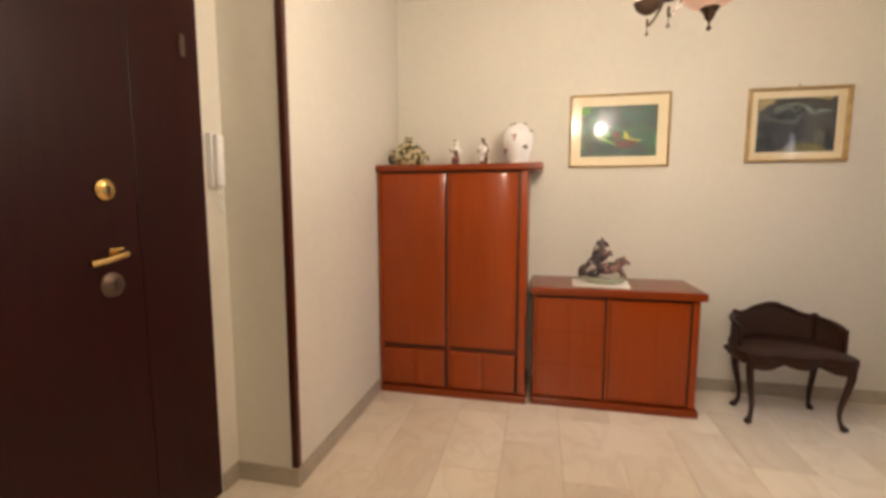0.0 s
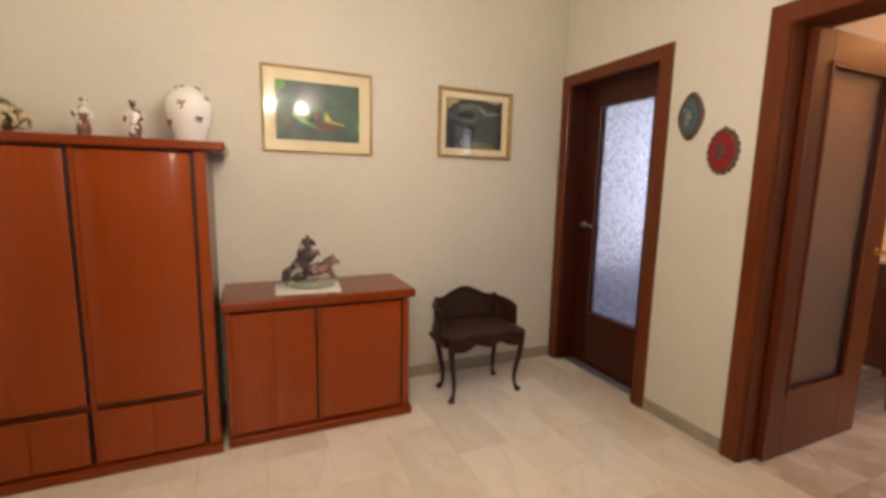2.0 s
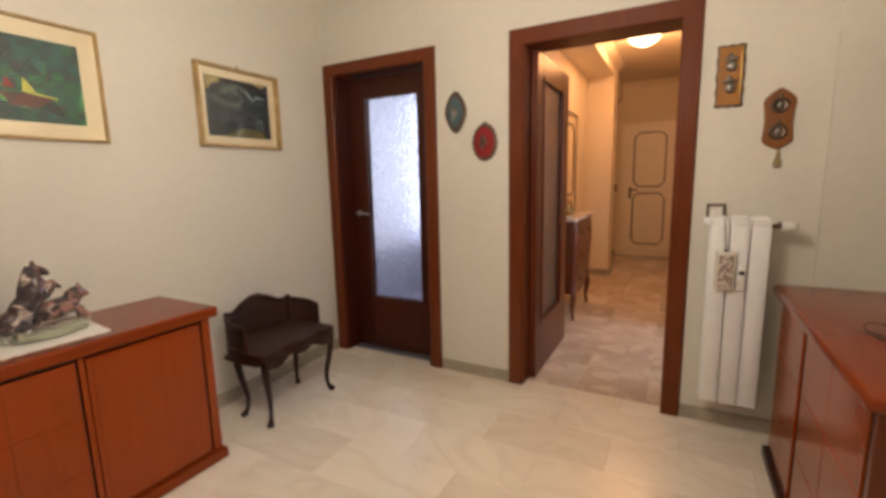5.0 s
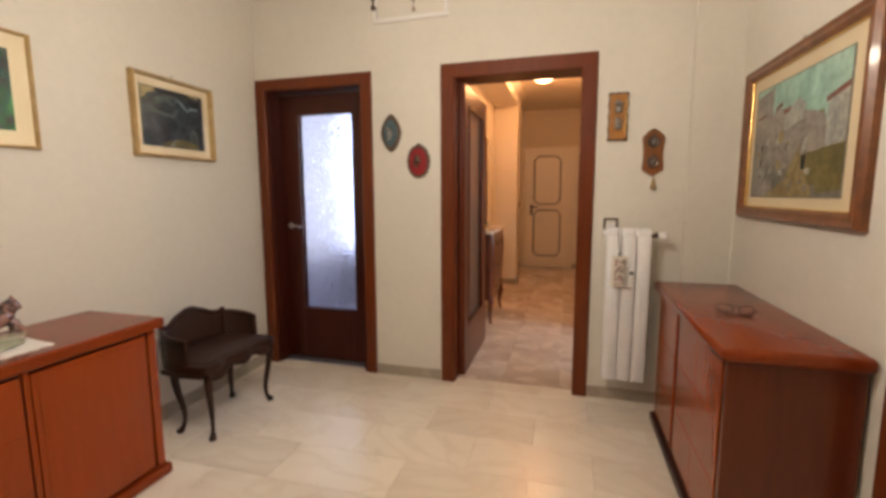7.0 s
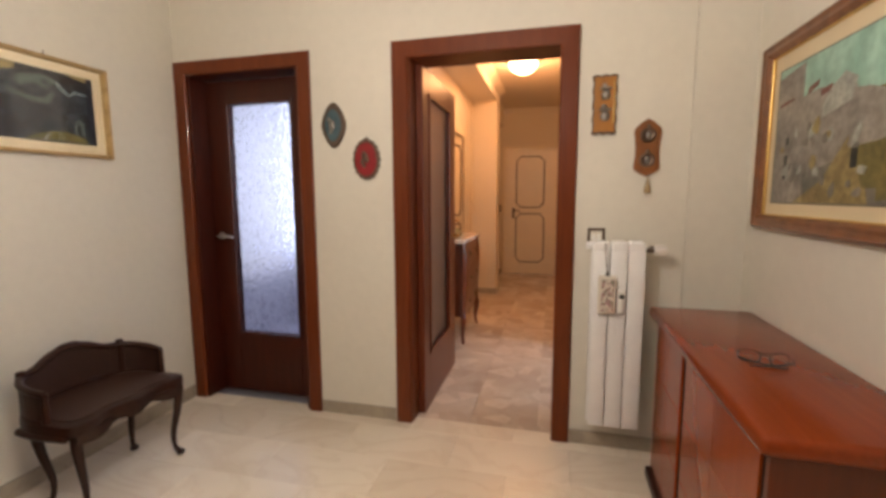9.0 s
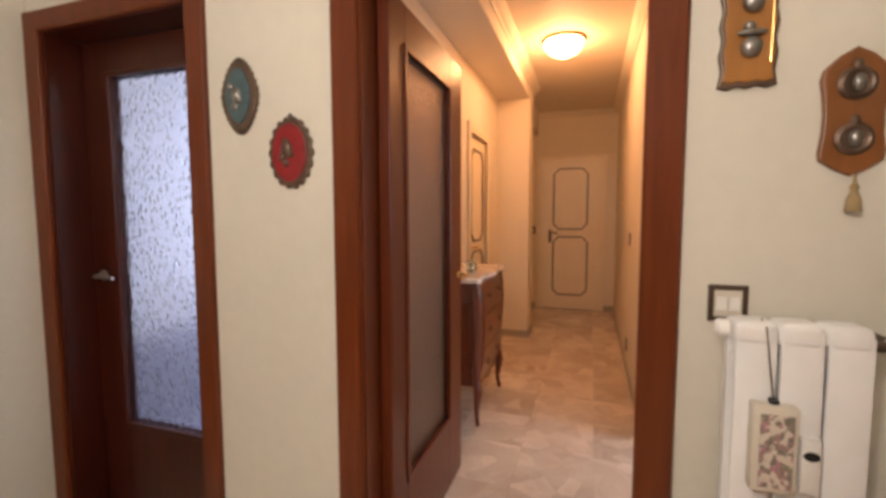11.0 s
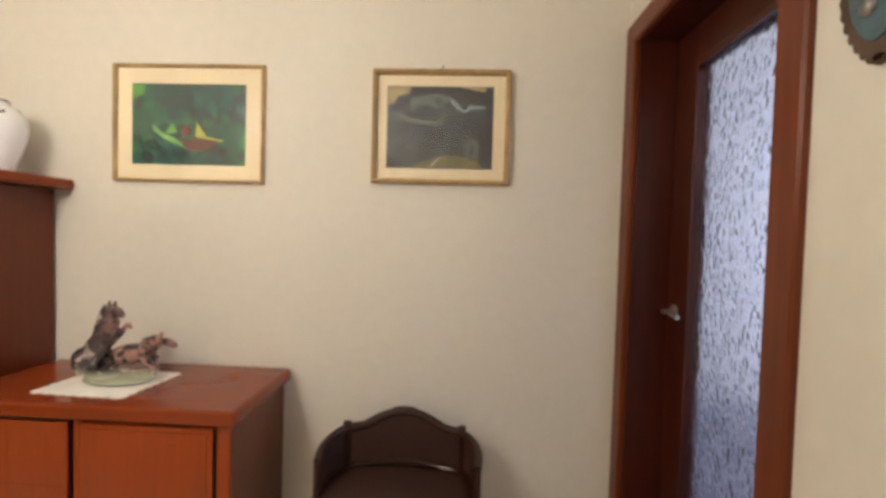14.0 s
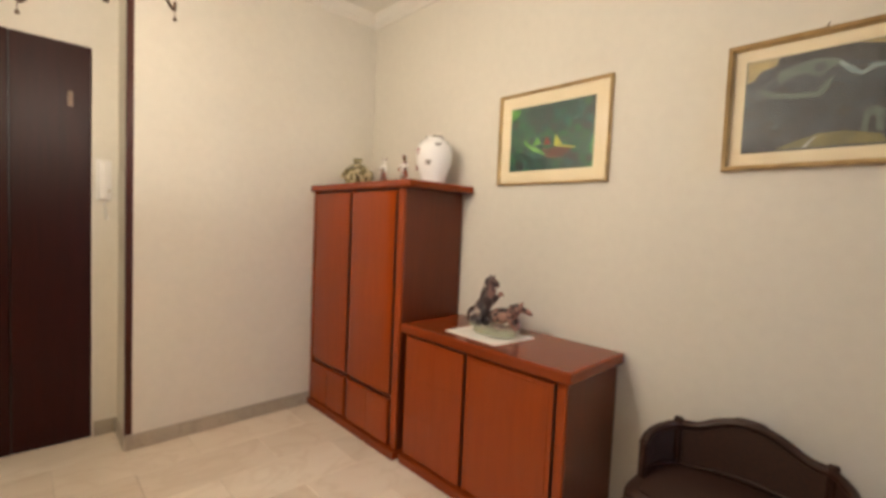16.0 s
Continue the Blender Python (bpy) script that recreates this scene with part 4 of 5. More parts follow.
ART2 = strokes(5, 26, (M_P_SLATE2, M_P_SLATE2, M_P_DARK, M_P_SLATE), (0.05, 0.9, 0.12, 0.7), ((0.04, 0.12), (0.03, 0.08)), (80, 20)) + (
    ("corner", M_P_LANE, ((0.01, 0.99), (0.01, 0.77), (0.06, 0.79), (0.10, 0.88), (0.21, 0.91), (0.22, 0.99))), ("corner", M_P_LANE, ((0.70, 0.99), (0.80, 0.96), (0.92, 0.93), (0.93, 0.99))),
    ("hill", M_P_DARK, ((0.22, 0.99), (0.22, 0.90), (0.42, 0.90), (0.60, 0.88), (0.75, 0.80), (0.93, 0.76), (0.93, 0.92), (0.78, 0.96), (0.66, 0.99))),
    ("cloud", M_P_MIST2, ((0.22, 0.84), (0.36, 0.89), (0.46, 0.91), (0.56, 0.89), (0.62, 0.84), (0.55, 0.80), (0.50, 0.73), (0.45, 0.74), (0.40, 0.79), (0.28, 0.75), (0.24, 0.70), (0.22, 0.76))),
    ("hollow", M_P_SLATE2, ((0.45, 0.86), (0.51, 0.87), (0.53, 0.80), (0.49, 0.76), (0.45, 0.80))),
    ("cloud_line", M_P_MIST, ((0.60, 0.86), (0.67, 0.78), (0.72, 0.73), (0.78, 0.77), (0.92, 0.76), (0.92, 0.73), (0.80, 0.73), (0.73, 0.68), (0.66, 0.72), (0.60, 0.81))),
    ("hollow", M_P_DARK, ((0.68, 0.77), (0.74, 0.79), (0.77, 0.75), (0.73, 0.71))),
    ("cloud_line", M_P_MIST2, ((0.09, 0.70), (0.17, 0.64), (0.32, 0.59), (0.48, 0.58), (0.52, 0.66), (0.57, 0.72), (0.55, 0.62), (0.51, 0.53), (0.32, 0.54), (0.15, 0.60))),
    ("meadow", M_P_OLIVE, ((0.24, 0.02), (0.90, 0.02), (0.86, 0.10), (0.66, 0.16), (0.50, 0.15), (0.36, 0.09))), ("path", M_P_WALL, ((0.41, 0.02), (0.44, 0.02), (0.50, 0.13), (0.49, 0.13))),
    ("cottage", M_P_MIST2, ((0.75, 0.14), (0.76, 0.33), (0.82, 0.37), (0.87, 0.32), (0.87, 0.13))), ("doorway", M_P_DARK, ((0.785, 0.14), (0.79, 0.28), (0.825, 0.28), (0.825, 0.14))),
    ("thicket", M_P_DARK, ((0.18, 0.14), (0.20, 0.26), (0.27, 0.25), (0.28, 0.14))), ("glint", M_P_MIST, ((0.18, 0.27), (0.24, 0.24), (0.245, 0.26))),
    ("strip", M_P_NAVY, ((0.925, 0.02), (0.99, 0.02), (0.99, 0.99), (0.93, 0.99))))
picture("framed_picture", "dark slate landscape painting in gilt frame on hook", YN, -1, 1.314, 1.873, 1.549, 2.008, 0.019, (M_GILT, M_P_SLATE), (1.372, 1.806, 1.612, 1.945), ART2, 0.040)
ART3 = (("sky", M_P_SKY, ((0.22, 0.52), (0.99, 0.52), (0.99, 0.99), (0.01, 0.99), (0.01, 0.90))), ("tower", M_P_STONE, ((0.01, 0.01), (0.30, 0.01), (0.24, 0.55), (0.24, 0.98), (0.01, 0.93))), ("terrace", M_P_STONE, ((0.22, 0.18), (0.60, 0.30), (0.62, 0.70), (0.36, 0.76), (0.24, 0.74))),
        ("roof", M_P_ROOF, ((0.27, 0.74), (0.36, 0.78), (0.36, 0.82), (0.28, 0.79))), ("roof", M_P_ROOF, ((0.38, 0.70), (0.46, 0.72), (0.46, 0.76), (0.38, 0.74))), ("pale_house", M_P_WALL, ((0.40, 0.56), (0.60, 0.62), (0.62, 0.74), (0.54, 0.80), (0.46, 0.74), (0.40, 0.64))),
        ("lane", M_P_LANE, ((0.22, 0.01), (0.74, 0.01), (0.66, 0.40), (0.60, 0.42), (0.44, 0.16))), ("hedge", M_P_OLIVE, ((0.64, 0.30), (0.70, 0.10), (0.78, 0.10), (0.80, 0.64), (0.66, 0.64))),
        ("hill", M_P_STONE, ((0.60, 0.34), (0.84, 0.36), (0.82, 0.60), (0.70, 0.66), (0.60, 0.68))), ("house", M_P_WALL, ((0.83, 0.36), (0.99, 0.38), (0.99, 0.74), (0.83, 0.68))), ("roof", M_P_ROOF, ((0.81, 0.68), (0.99, 0.74), (0.99, 0.78), (0.81, 0.72))), ("wall", M_P_OLIVE, ((0.78, 0.03), (0.99, 0.06), (0.99, 0.38), (0.78, 0.36))),
        ("window", M_P_DARK, ((0.11, 0.18), (0.135, 0.18), (0.14, 0.48), (0.115, 0.48))), ("doorway", M_P_DARK, ((0.62, 0.22), (0.66, 0.22), (0.66, 0.34), (0.62, 0.34))), ("ledge", M_P_ROOF, ((0.03, 0.72), (0.16, 0.74), (0.16, 0.76), (0.03, 0.74))))
ART3 = ART3 + strokes(8, 34, (M_P_STONE, M_P_LANE, M_P_STONE2, M_P_WALL), (0.06, 0.70, 0.08, 0.52), ((0.012, 0.03), (0.02, 0.06)), (0, 14))
ART3 = tuple((n, m, tuple((1 - s, t) for s, t in o)) for n, m, o in ART3)
picture("framed_painting", "village lane painting in a broad brown gilt frame", YS, 1, 1.125, 2.175, 1.205, 1.955, 0.058, (M_GILT_DARK, M_P_STONE2), (1.278, 2.068, 1.312, 1.834), ART3, 0.04, glazed=False)
part("slip", frame_ring("y", YS + 0.006, 0.012, 1.176, 2.124, 1.256, 1.904, 0.012), M_BRASS, bpy.data.objects["framed_painting"], "narrow gold slip")


# ---- wall plaques ----
def scalloped(cy, cz, hy, hz, lobes, depth, power=1.0, n=96):
    pts = []
    for k in range(n):
        a = 2 * math.pi * k / n
        r = 1 + depth * abs(math.cos(a * lobes / 2))
        s, c = math.sin(a), math.cos(a)
        pts.append((cy + hy * r * c * (1 - (1 - power) * abs(s) ** 1.5), cz + hz * r * s))
    return pts


pq = thing("wall_plaque", (XE, 2.182, 1.754), "blue-grey pointed oval plaque with dark beaded rim", "wall plaque", "plaques on the door wall")
part("rim", plate(scalloped(2.182, 1.754, 0.071, 0.118, 30, 0.09, 0.72), "x", XE, -0.016, 0.004), M_BRONZE, pq)
part("field", plate(scalloped(2.182, 1.754, 0.052, 0.092, 0, 0.0, 0.8), "x", XE - 0.016, -0.004, 0.002), M_BLUE, pq)
b = blob((XE - 0.020, 2.187, 1.752), (0.010, 0.020, 0.030))
for dy, dz, r in ((0.018, 0.032, 0.013), (-0.006, 0.012, 0.011), (0.006, -0.034, 0.014), (-0.012, -0.012, 0.010)):
    b = blob((XE - 0.021, 2.187 + dy, 1.752 + dz), (0.009, r, r), bm=b, segs=10)
part("relief", b, M_PEWTER, pq, "dark pewter relief", smooth=True)
pq = thing("wall_plaque", (XE, 1.982, 1.556), "red oval plaque with scalloped bronze rim", "wall plaque", "plaques on the door wall")
part("rim", plate(scalloped(1.982, 1.556, 0.076, 0.106, 18, 0.12), "x", XE, -0.016, 0.004), M_BRONZE, pq)
part("field", plate(scalloped(1.982, 1.556, 0.064, 0.092, 18, 0.03), "x", XE - 0.016, -0.004, 0.002), M_RED, pq)
b = blob((XE - 0.021, 1.988, 1.566), (0.013, 0.022, 0.026))
for dy, dz, r in ((0.016, -0.024, 0.014), (-0.014, -0.016, 0.012), (0.004, 0.024, 0.012), (0.004, -0.044, 0.012)):
    b = blob((XE - 0.021, 1.988 + dy, 1.566 + dz), (0.009, r, r * 1.1), bm=b, segs=10)
part("relief", b, M_BRONZE, pq, "bronze relief", smooth=True)
b = tube([(XE - 0.006, 1.982, 1.665), (XE - 0.008, 1.982, 1.682)], 0.006, 8)
part("loop", b, M_BRONZE, pq)


def wavy_rect(y0, y1, z0, z1, amp, waves, n=18):
    pts = []
    for (a, b, c, d, k) in ((y0, z0, y1, z0, 3), (y1, z0, y1, z1, waves), (y1, z1, y0, z1, 3), (y0, z1, y0, z0, waves)):
        for i in range(n):
            t = i / n
            o = amp * math.sin(t * math.pi * k) ** 2
            nx, nz = (b - d), (c - a)
            ln = math.hypot(nx, nz)
            pts.append((a + (c - a) * t - nx / ln * o * -1, b + (d - b) * t - nz / ln * o))
    return pts


pq = thing("wall_plaque", (XE, 0.706, 1.79), "honey wood plaque with dark edge and pewter cups", "wall plaque", "plaques on the door wall")
part("rim", plate(wavy_rect(0.646, 0.766, 1.652, 1.932, 0.006, 4), "x", XE, -0.014, 0.004), M_BRONZE, pq)
part("board", plate(wavy_rect(0.655, 0.757, 1.662, 1.922, 0.004, 4), "x", XE - 0.014, -0.004, 0.002), M_OAK, pq)
for zc in (1.735, 1.835):
    b = blob((XE - 0.026, 0.704, zc), (0.014, 0.022, 0.024))
    b = blob((XE - 0.026, 0.704, zc + 0.032), (0.010, 0.030, 0.009), bm=b)
    b = blob((XE - 0.026, 0.710, zc + 0.046), (0.008, 0.012, 0.012), bm=b)
    part("relief", b, M_PEWTER, pq, "pewter cup relief", smooth=True)
part("bead", tube([(XE - 0.019, 0.664, 1.70), (XE - 0.019, 0.662, 1.80), (XE - 0.019, 0.664, 1.90)], 0.003, 8), M_BRASS, pq)
pq = thing("wall_plaque", (XE, 0.500, 1.58), "brown eight-sided wood plaque with two medallions and tassel", "wall plaque", "plaques on the door wall")
OCT = ((0.500, 1.438), (0.530, 1.452), (0.558, 1.472), (0.560, 1.492), (0.555, 1.53), (0.554, 1.575), (0.558, 1.62), (0.563, 1.65), (0.558, 1.672), (0.53, 1.70), (0.500, 1.718), (0.47, 1.70), (0.442, 1.672), (0.437, 1.65), (0.442, 1.62), (0.446, 1.575), (0.445, 1.53), (0.440, 1.492), (0.442, 1.472), (0.470, 1.452))
part("board", plate(OCT, "x", XE, -0.014, 0.004), M_BROWN_PLAQUE, pq)
for zc in (1.638, 1.518):
    ring = turned("medallion", lathe([(0.0, 0), (0.036, 0), (0.036, 0.005), (0.028, 0.010), (0.020, 0.006), (0.0, 0.007)], segs=24), M_BRONZE, pq, pose(XE - 0.014, 0.500, zc, 0, -90, 0), smooth=True)
    b = blob((XE - 0.024, 0.500, zc), (0.010, 0.013, 0.019))
    part("relief", b, M_PEWTER, ring, smooth=True)
    part("finial", blob((XE - 0.018, 0.500, zc + 0.038), (0.005, 0.010, 0.014)), M_BRONZE, ring, smooth=True)
part("tassel", lathe([(0.0, 0.0), (0.016, 0.0), (0.013, 0.03), (0.006, 0.045), (0.009, 0.055), (0.004, 0.064), (0.002, 0.085), (0.0, 0.085)], (XE - 0.014, 0.492, 1.358), 14), M_STRAW, pq, "straw-coloured silk tassel", smooth=True)

sw = thing("light_switch", (XE, 0.72, 1.135), "light switch in a dark square frame", "light switch")
part("frame", frame_ring("x", XE, -0.012, 0.680, 0.764, 1.090, 1.180, 0.012), M_BRONZE, sw)
part("plate", box(XE - 0.008, XE - 0.001, 0.690, 0.754, 1.100, 1.170, 0.002), M_IVORY, sw)
for yc in (0.708, 0.736):
    part("rocker", box(XE - 0.014, XE - 0.008, yc - 0.011, yc + 0.011, 1.118, 1.152, 0.002), M_WHITE, sw)
hatch = thing("wall_hatch", (XE, 2.03, 2.49), "white-framed panel high on the wall", "wall panel")
part("frame", frame_ring("x", XE, -0.018, 1.765, 2.295, 2.485, 2.735, 0.028), M_WHITE, hatch)
part("panel", box(XE - 0.006, XE - 0.001, 1.79, 2.27, 2.51, 2.71), M_WALL, hatch)

# ---- radiator and what hangs on it ----
rad = thing("radiator", (2.25, 0.655, 0.2), "white enamelled radiator of three tall elements on the wall", "radiator")
for k in range(3):
    y0 = 0.512 + k * 0.0805
    el = part("element", box(2.166, 2.177, y0, y0 + 0.0750, 0.20, 1.112, 0.005), M_RAD, rad, smooth=True)
    part("web", box(2.1765, 2.250, y0 + 0.028, y0 + 0.048, 0.215, 1.10, 0.004), M_RAD, el)
    part("fin", box(2.205, 2.235, y0 + 0.0005, y0 + 0.0798, 0.205, 1.084), M_RAD, el)
    part("hood", box(2.163, 2.248, y0 + 0.0005, y0 + 0.0792, 1.078, 1.130, 0.016, segs=4), M_RAD, el, smooth=True)
for z in (0.26, 1.065):
    part("header", tube([(2.215, 0.514, z), (2.215, 0.749, z)], 0.019, 14), M_RAD, rad, smooth=True)
turned("plug", lathe([(0, 0), (0.019, 0.0), (0.019, 0.02), (0.012, 0.026), (0, 0.026)]), M_RAD, rad, pose(2.215, 0.752, 1.104, -90, 0, 0))
part("valve_pipe", tube(curve_points([(2.215, 0.515, 1.085), (2.215, 0.47, 1.085), (2.235, 0.455, 1.085), (XE, 0.455, 1.085)]), 0.011, 10), M_BRONZE, rad, smooth=True)
turned("valve_knob", lathe([(0, 0), (0.018, 0.0), (0.024, 0.008), (0.025, 0.03), (0.021, 0.05), (0.012, 0.058), (0, 0.06)], squash=(1, 1, 1)), M_WHITE, rad, pose(2.215, 0.470, 1.086, 90, 0, 0), "white valve knob", smooth=True)
for yb in (0.54, 0.70):
    part("bracket", box(2.25, XE, yb, yb + 0.02, 0.95, 0.97), M_RAD, rad)
hum = thing("humidifier", (2.15, 0.68, 0.78), "ceramic water humidifier with flowers hung on the radiator", "humidifier")
part("body", box(2.132, 2.164, 0.640, 0.722, 0.785, 0.968, 0.006), M_IVORY, hum, smooth=True)
part("flower_panel", box(2.129, 2.133, 0.650, 0.708, 0.797, 0.950, 0.001), M_CERAMIC, hum, "painted pink flowers")
part("clip", box(2.140, 2.158, 0.674, 0.690, 0.962, 0.978, 0.003), M_BLACK, hum)
part("hanger", tube([(2.150, 0.682, 0.97), (2.156, 0.69, 1.05), (2.164, 0.696, 1.12), (2.19, 0.697, 1.132)], 0.0018, 6), M_BRONZE, hum)
meter = thing("heat_meter", (2.155, 0.615, 0.79), "small white heat meter with dark window on the radiator", "heat meter")
part("body", box(2.140, 2.165, 0.598, 0.634, 0.788, 0.902, 0.006), M_WHITE, meter, smooth=True)
turned("window", lathe([(0, 0), (0.014, 0), (0.014, 0.002), (0, 0.002)], squash=(0.7, 1, 1)), M_BLACK, meter, pose(2.141, 0.616, 0.870, 0, -90, 0))

# ---- cane bench ----
bench = thing("cane_bench", (1.485, 2.97, 0), "dark walnut bench with carved legs and low caned back", "bench")
SEAT = [(1.205, 2.80), (1.23, 2.762), (1.29, 2.752), (1.36, 2.77), (1.43, 2.758), (1.49, 2.745), (1.55, 2.758), (1.62, 2.77), (1.69, 2.752), (1.755, 2.762), (1.775, 2.80), (1.778, 2.92), (1.768, 3.03), (1.72, 3.112), (1.61, 3.150), (1.49, 3.158), (1.37, 3.150), (1.26, 3.112), (1.21, 3.03), (1.2, 2.92)]


def loop_smooth(pts, n=4):
    c = [Vector((x, y, 0)) for x, y in pts]
    m = len(c)
    out = []
    for i in range(m):
        p, q, r, s = c[i - 1], c[i], c[(i + 1) % m], c[(i + 2) % m]
        for k in range(n):
            t = k / n
            v = 0.5 * (2 * q + (r - p) * t + (2 * p - 5 * q + 4 * r - s) * t**2 + (3 * q - p - 3 * r + s) * t**3)
            out.append((v.x, v.y))
    return out


ring = loop_smooth(SEAT)
part("seat_rail", plate(ring, "z", 0.385, 0.045, 0.010), M_WALNUT, bench, smooth=True)
inner = [(1.49 + (x - 1.49) * 0.86, 2.955 + (y - 2.955) * 0.80) for x, y in ring]
part("cane_seat", plate(inner, "z", 0.4305, 0.004), M_CANE, bench, "woven cane seat")
# carved apron in front, scalloped below
b = bmesh.new()
prev = None
for k in range(41):
    t = k / 40
    x = 1.225 + 0.53 * t
    y = 2.760 - 0.010 * math.cos((t - 0.5) * 6 * math.pi) * (0.4 + 0.6 * math.sin(math.pi * t))
    low_z = 0.345 - 0.022 * abs(math.sin(t * math.pi * 3)) + 0.03 * math.sin(math.pi * t)
    row = [b.verts.new(c) for c in ((x, y + 0.022, low_z), (x, y, low_z), (x, y - 0.004, 0.37), (x, y, 0.392), (x, y + 0.022, 0.392))]
    if prev:
        for j in range(5):
            b.faces.new((prev[j], row[j], row[(j + 1) % 5], prev[(j + 1) % 5]))
    else:
        b.faces.new(row)
    prev = row
b.faces.new(prev)
part("apron", b, M_WALNUT, bench, smooth=True)
for xs in (1.213, 1.765):
    part("side_apron", tube([(xs, 2.80, 0.375), (xs + (0.01 if xs > 1.5 else -0.01), 2.95, 0.372), (xs, 3.06, 0.375)], 0.016, 8), M_WALNUT, bench, smooth=True)
for fx, fy, sx, sy in ((1.262, 2.800, -1, -1), (1.722, 2.800, 1, -1), (1.275, 3.010, -1, 1), (1.695, 3.050, 1, 1)):
    tx, ty = fx - sx * 0.012 + sx * 0.0, fy
    pts = curve_points([(fx + sx * -0.005, fy + sy * -0.004, 0.40), (fx + sx * 0.022, fy + sy * 0.014, 0.345), (fx + sx * 0.014, fy + sy * 0.010, 0.25), (fx - sx * 0.006, fy - sy * 0.004, 0.13), (fx - sx * 0.004, fy - sy * 0.002, 0.055), (fx + sx * 0.012, fy + sy * 0.010, 0.016)], 5)
    n = len(pts)
    radii = [0.026 - 0.015 * min(1, k / (n * 0.72)) + (0.009 * max(0, (k / n - 0.82) / 0.18)) for k in range(n)]
    b = tube(pts, radii, 12)
    b = blob((fx + sx * 0.014, fy + sy * 0.012, 0.016), (0.021, 0.019, 0.016), bm=b, segs=12)
    part("leg", b, M_WALNUT, bench, smooth=True)
BACK = curve_points([(1.220, 2.905, 0.548), (1.214, 2.97, 0.560), (1.225, 3.04, 0.570), (1.270, 3.105, 0.582), (1.335, 3.124, 0.590), (1.405, 3.136, 0.625), (1.49, 3.140, 0.644), (1.575, 3.136, 0.625), (1.65, 3.124, 0.590), (1.715, 3.105, 0.582), (1.762, 3.04, 0.570), (1.774, 2.97, 0.560), (1.768, 2.905, 0.548)], 6)
part("top_rail", tube(BACK, 0.014, 10, flat=1.15), M_WALNUT, bench, smooth=True)
b = bmesh.new()
rows = [[b.verts.new(c) for c in ((p.x, p.y - 0.004, 0.395), (p.x, p.y - 0.004, p.z), (p.x, p.y + 0.004, p.z), (p.x, p.y + 0.004, 0.395))] for p in BACK]
for p, q in zip(rows, rows[1:]):
    for j in range(4):
        b.faces.new((p[j], q[j], q[(j + 1) % 4], p[(j + 1) % 4]))
part("cane_back", b, M_CANE, bench, "dark woven cane back panel", smooth=True)
for i, post in enumerate((BACK[18], BACK[54], BACK[0], BACK[-1])):
    part("post", tube([(post.x, post.y, 0.415), (post.x, post.y, post.z + 0.006)], [0.015, 0.013], 10), M_WALNUT, bench, smooth=True)
    if i < 2:
        part("finial", box(post.x - 0.015, post.x + 0.015, post.y - 0.012, post.y + 0.012, post.z + 0.002, post.z + 0.028, 0.006, segs=2), M_WALNUT, bench, smooth=True)
part("crest", blob((1.49, 3.138, 0.654), (0.050, 0.011, 0.010)), M_WALNUT, bench, "low carved crest", smooth=True)
part("lower_rail", tube([(p.x, p.y - 0.002, 0.425 + 0.25 * (p.z - 0.548)) for p in BACK], 0.012, 8), M_WALNUT, bench, smooth=True)
bench.matrix_basis = pose(1.485, 2.995, 0)

# ---- things on the cabinets ----
doily = thing("doily", (0.42, 3.0, 0.767), "white lace doily spread on the sideboard", "doily")
pts = []
for (ax, ay), (bx, by) in zip(((0.245, 2.872), (0.575, 2.858), (0.605, 3.128), (0.262, 3.140)), ((0.575, 2.858), (0.605, 3.128), (0.262, 3.140), (0.245, 2.872))):
    for k in range(32):
        t = k / 32
        o = 0.007 * abs(math.sin(t * math.pi * 8))
        nx, ny = by - ay, -(bx - ax)
        ln = math.hypot(nx, ny)
        pts.append((ax + (bx - ax) * t + nx / ln * o, ay + (by - ay) * t + ny / ln * o))
part("lace", plate(pts, "z", 0.7675, 0.0025), M_LINEN, doily)


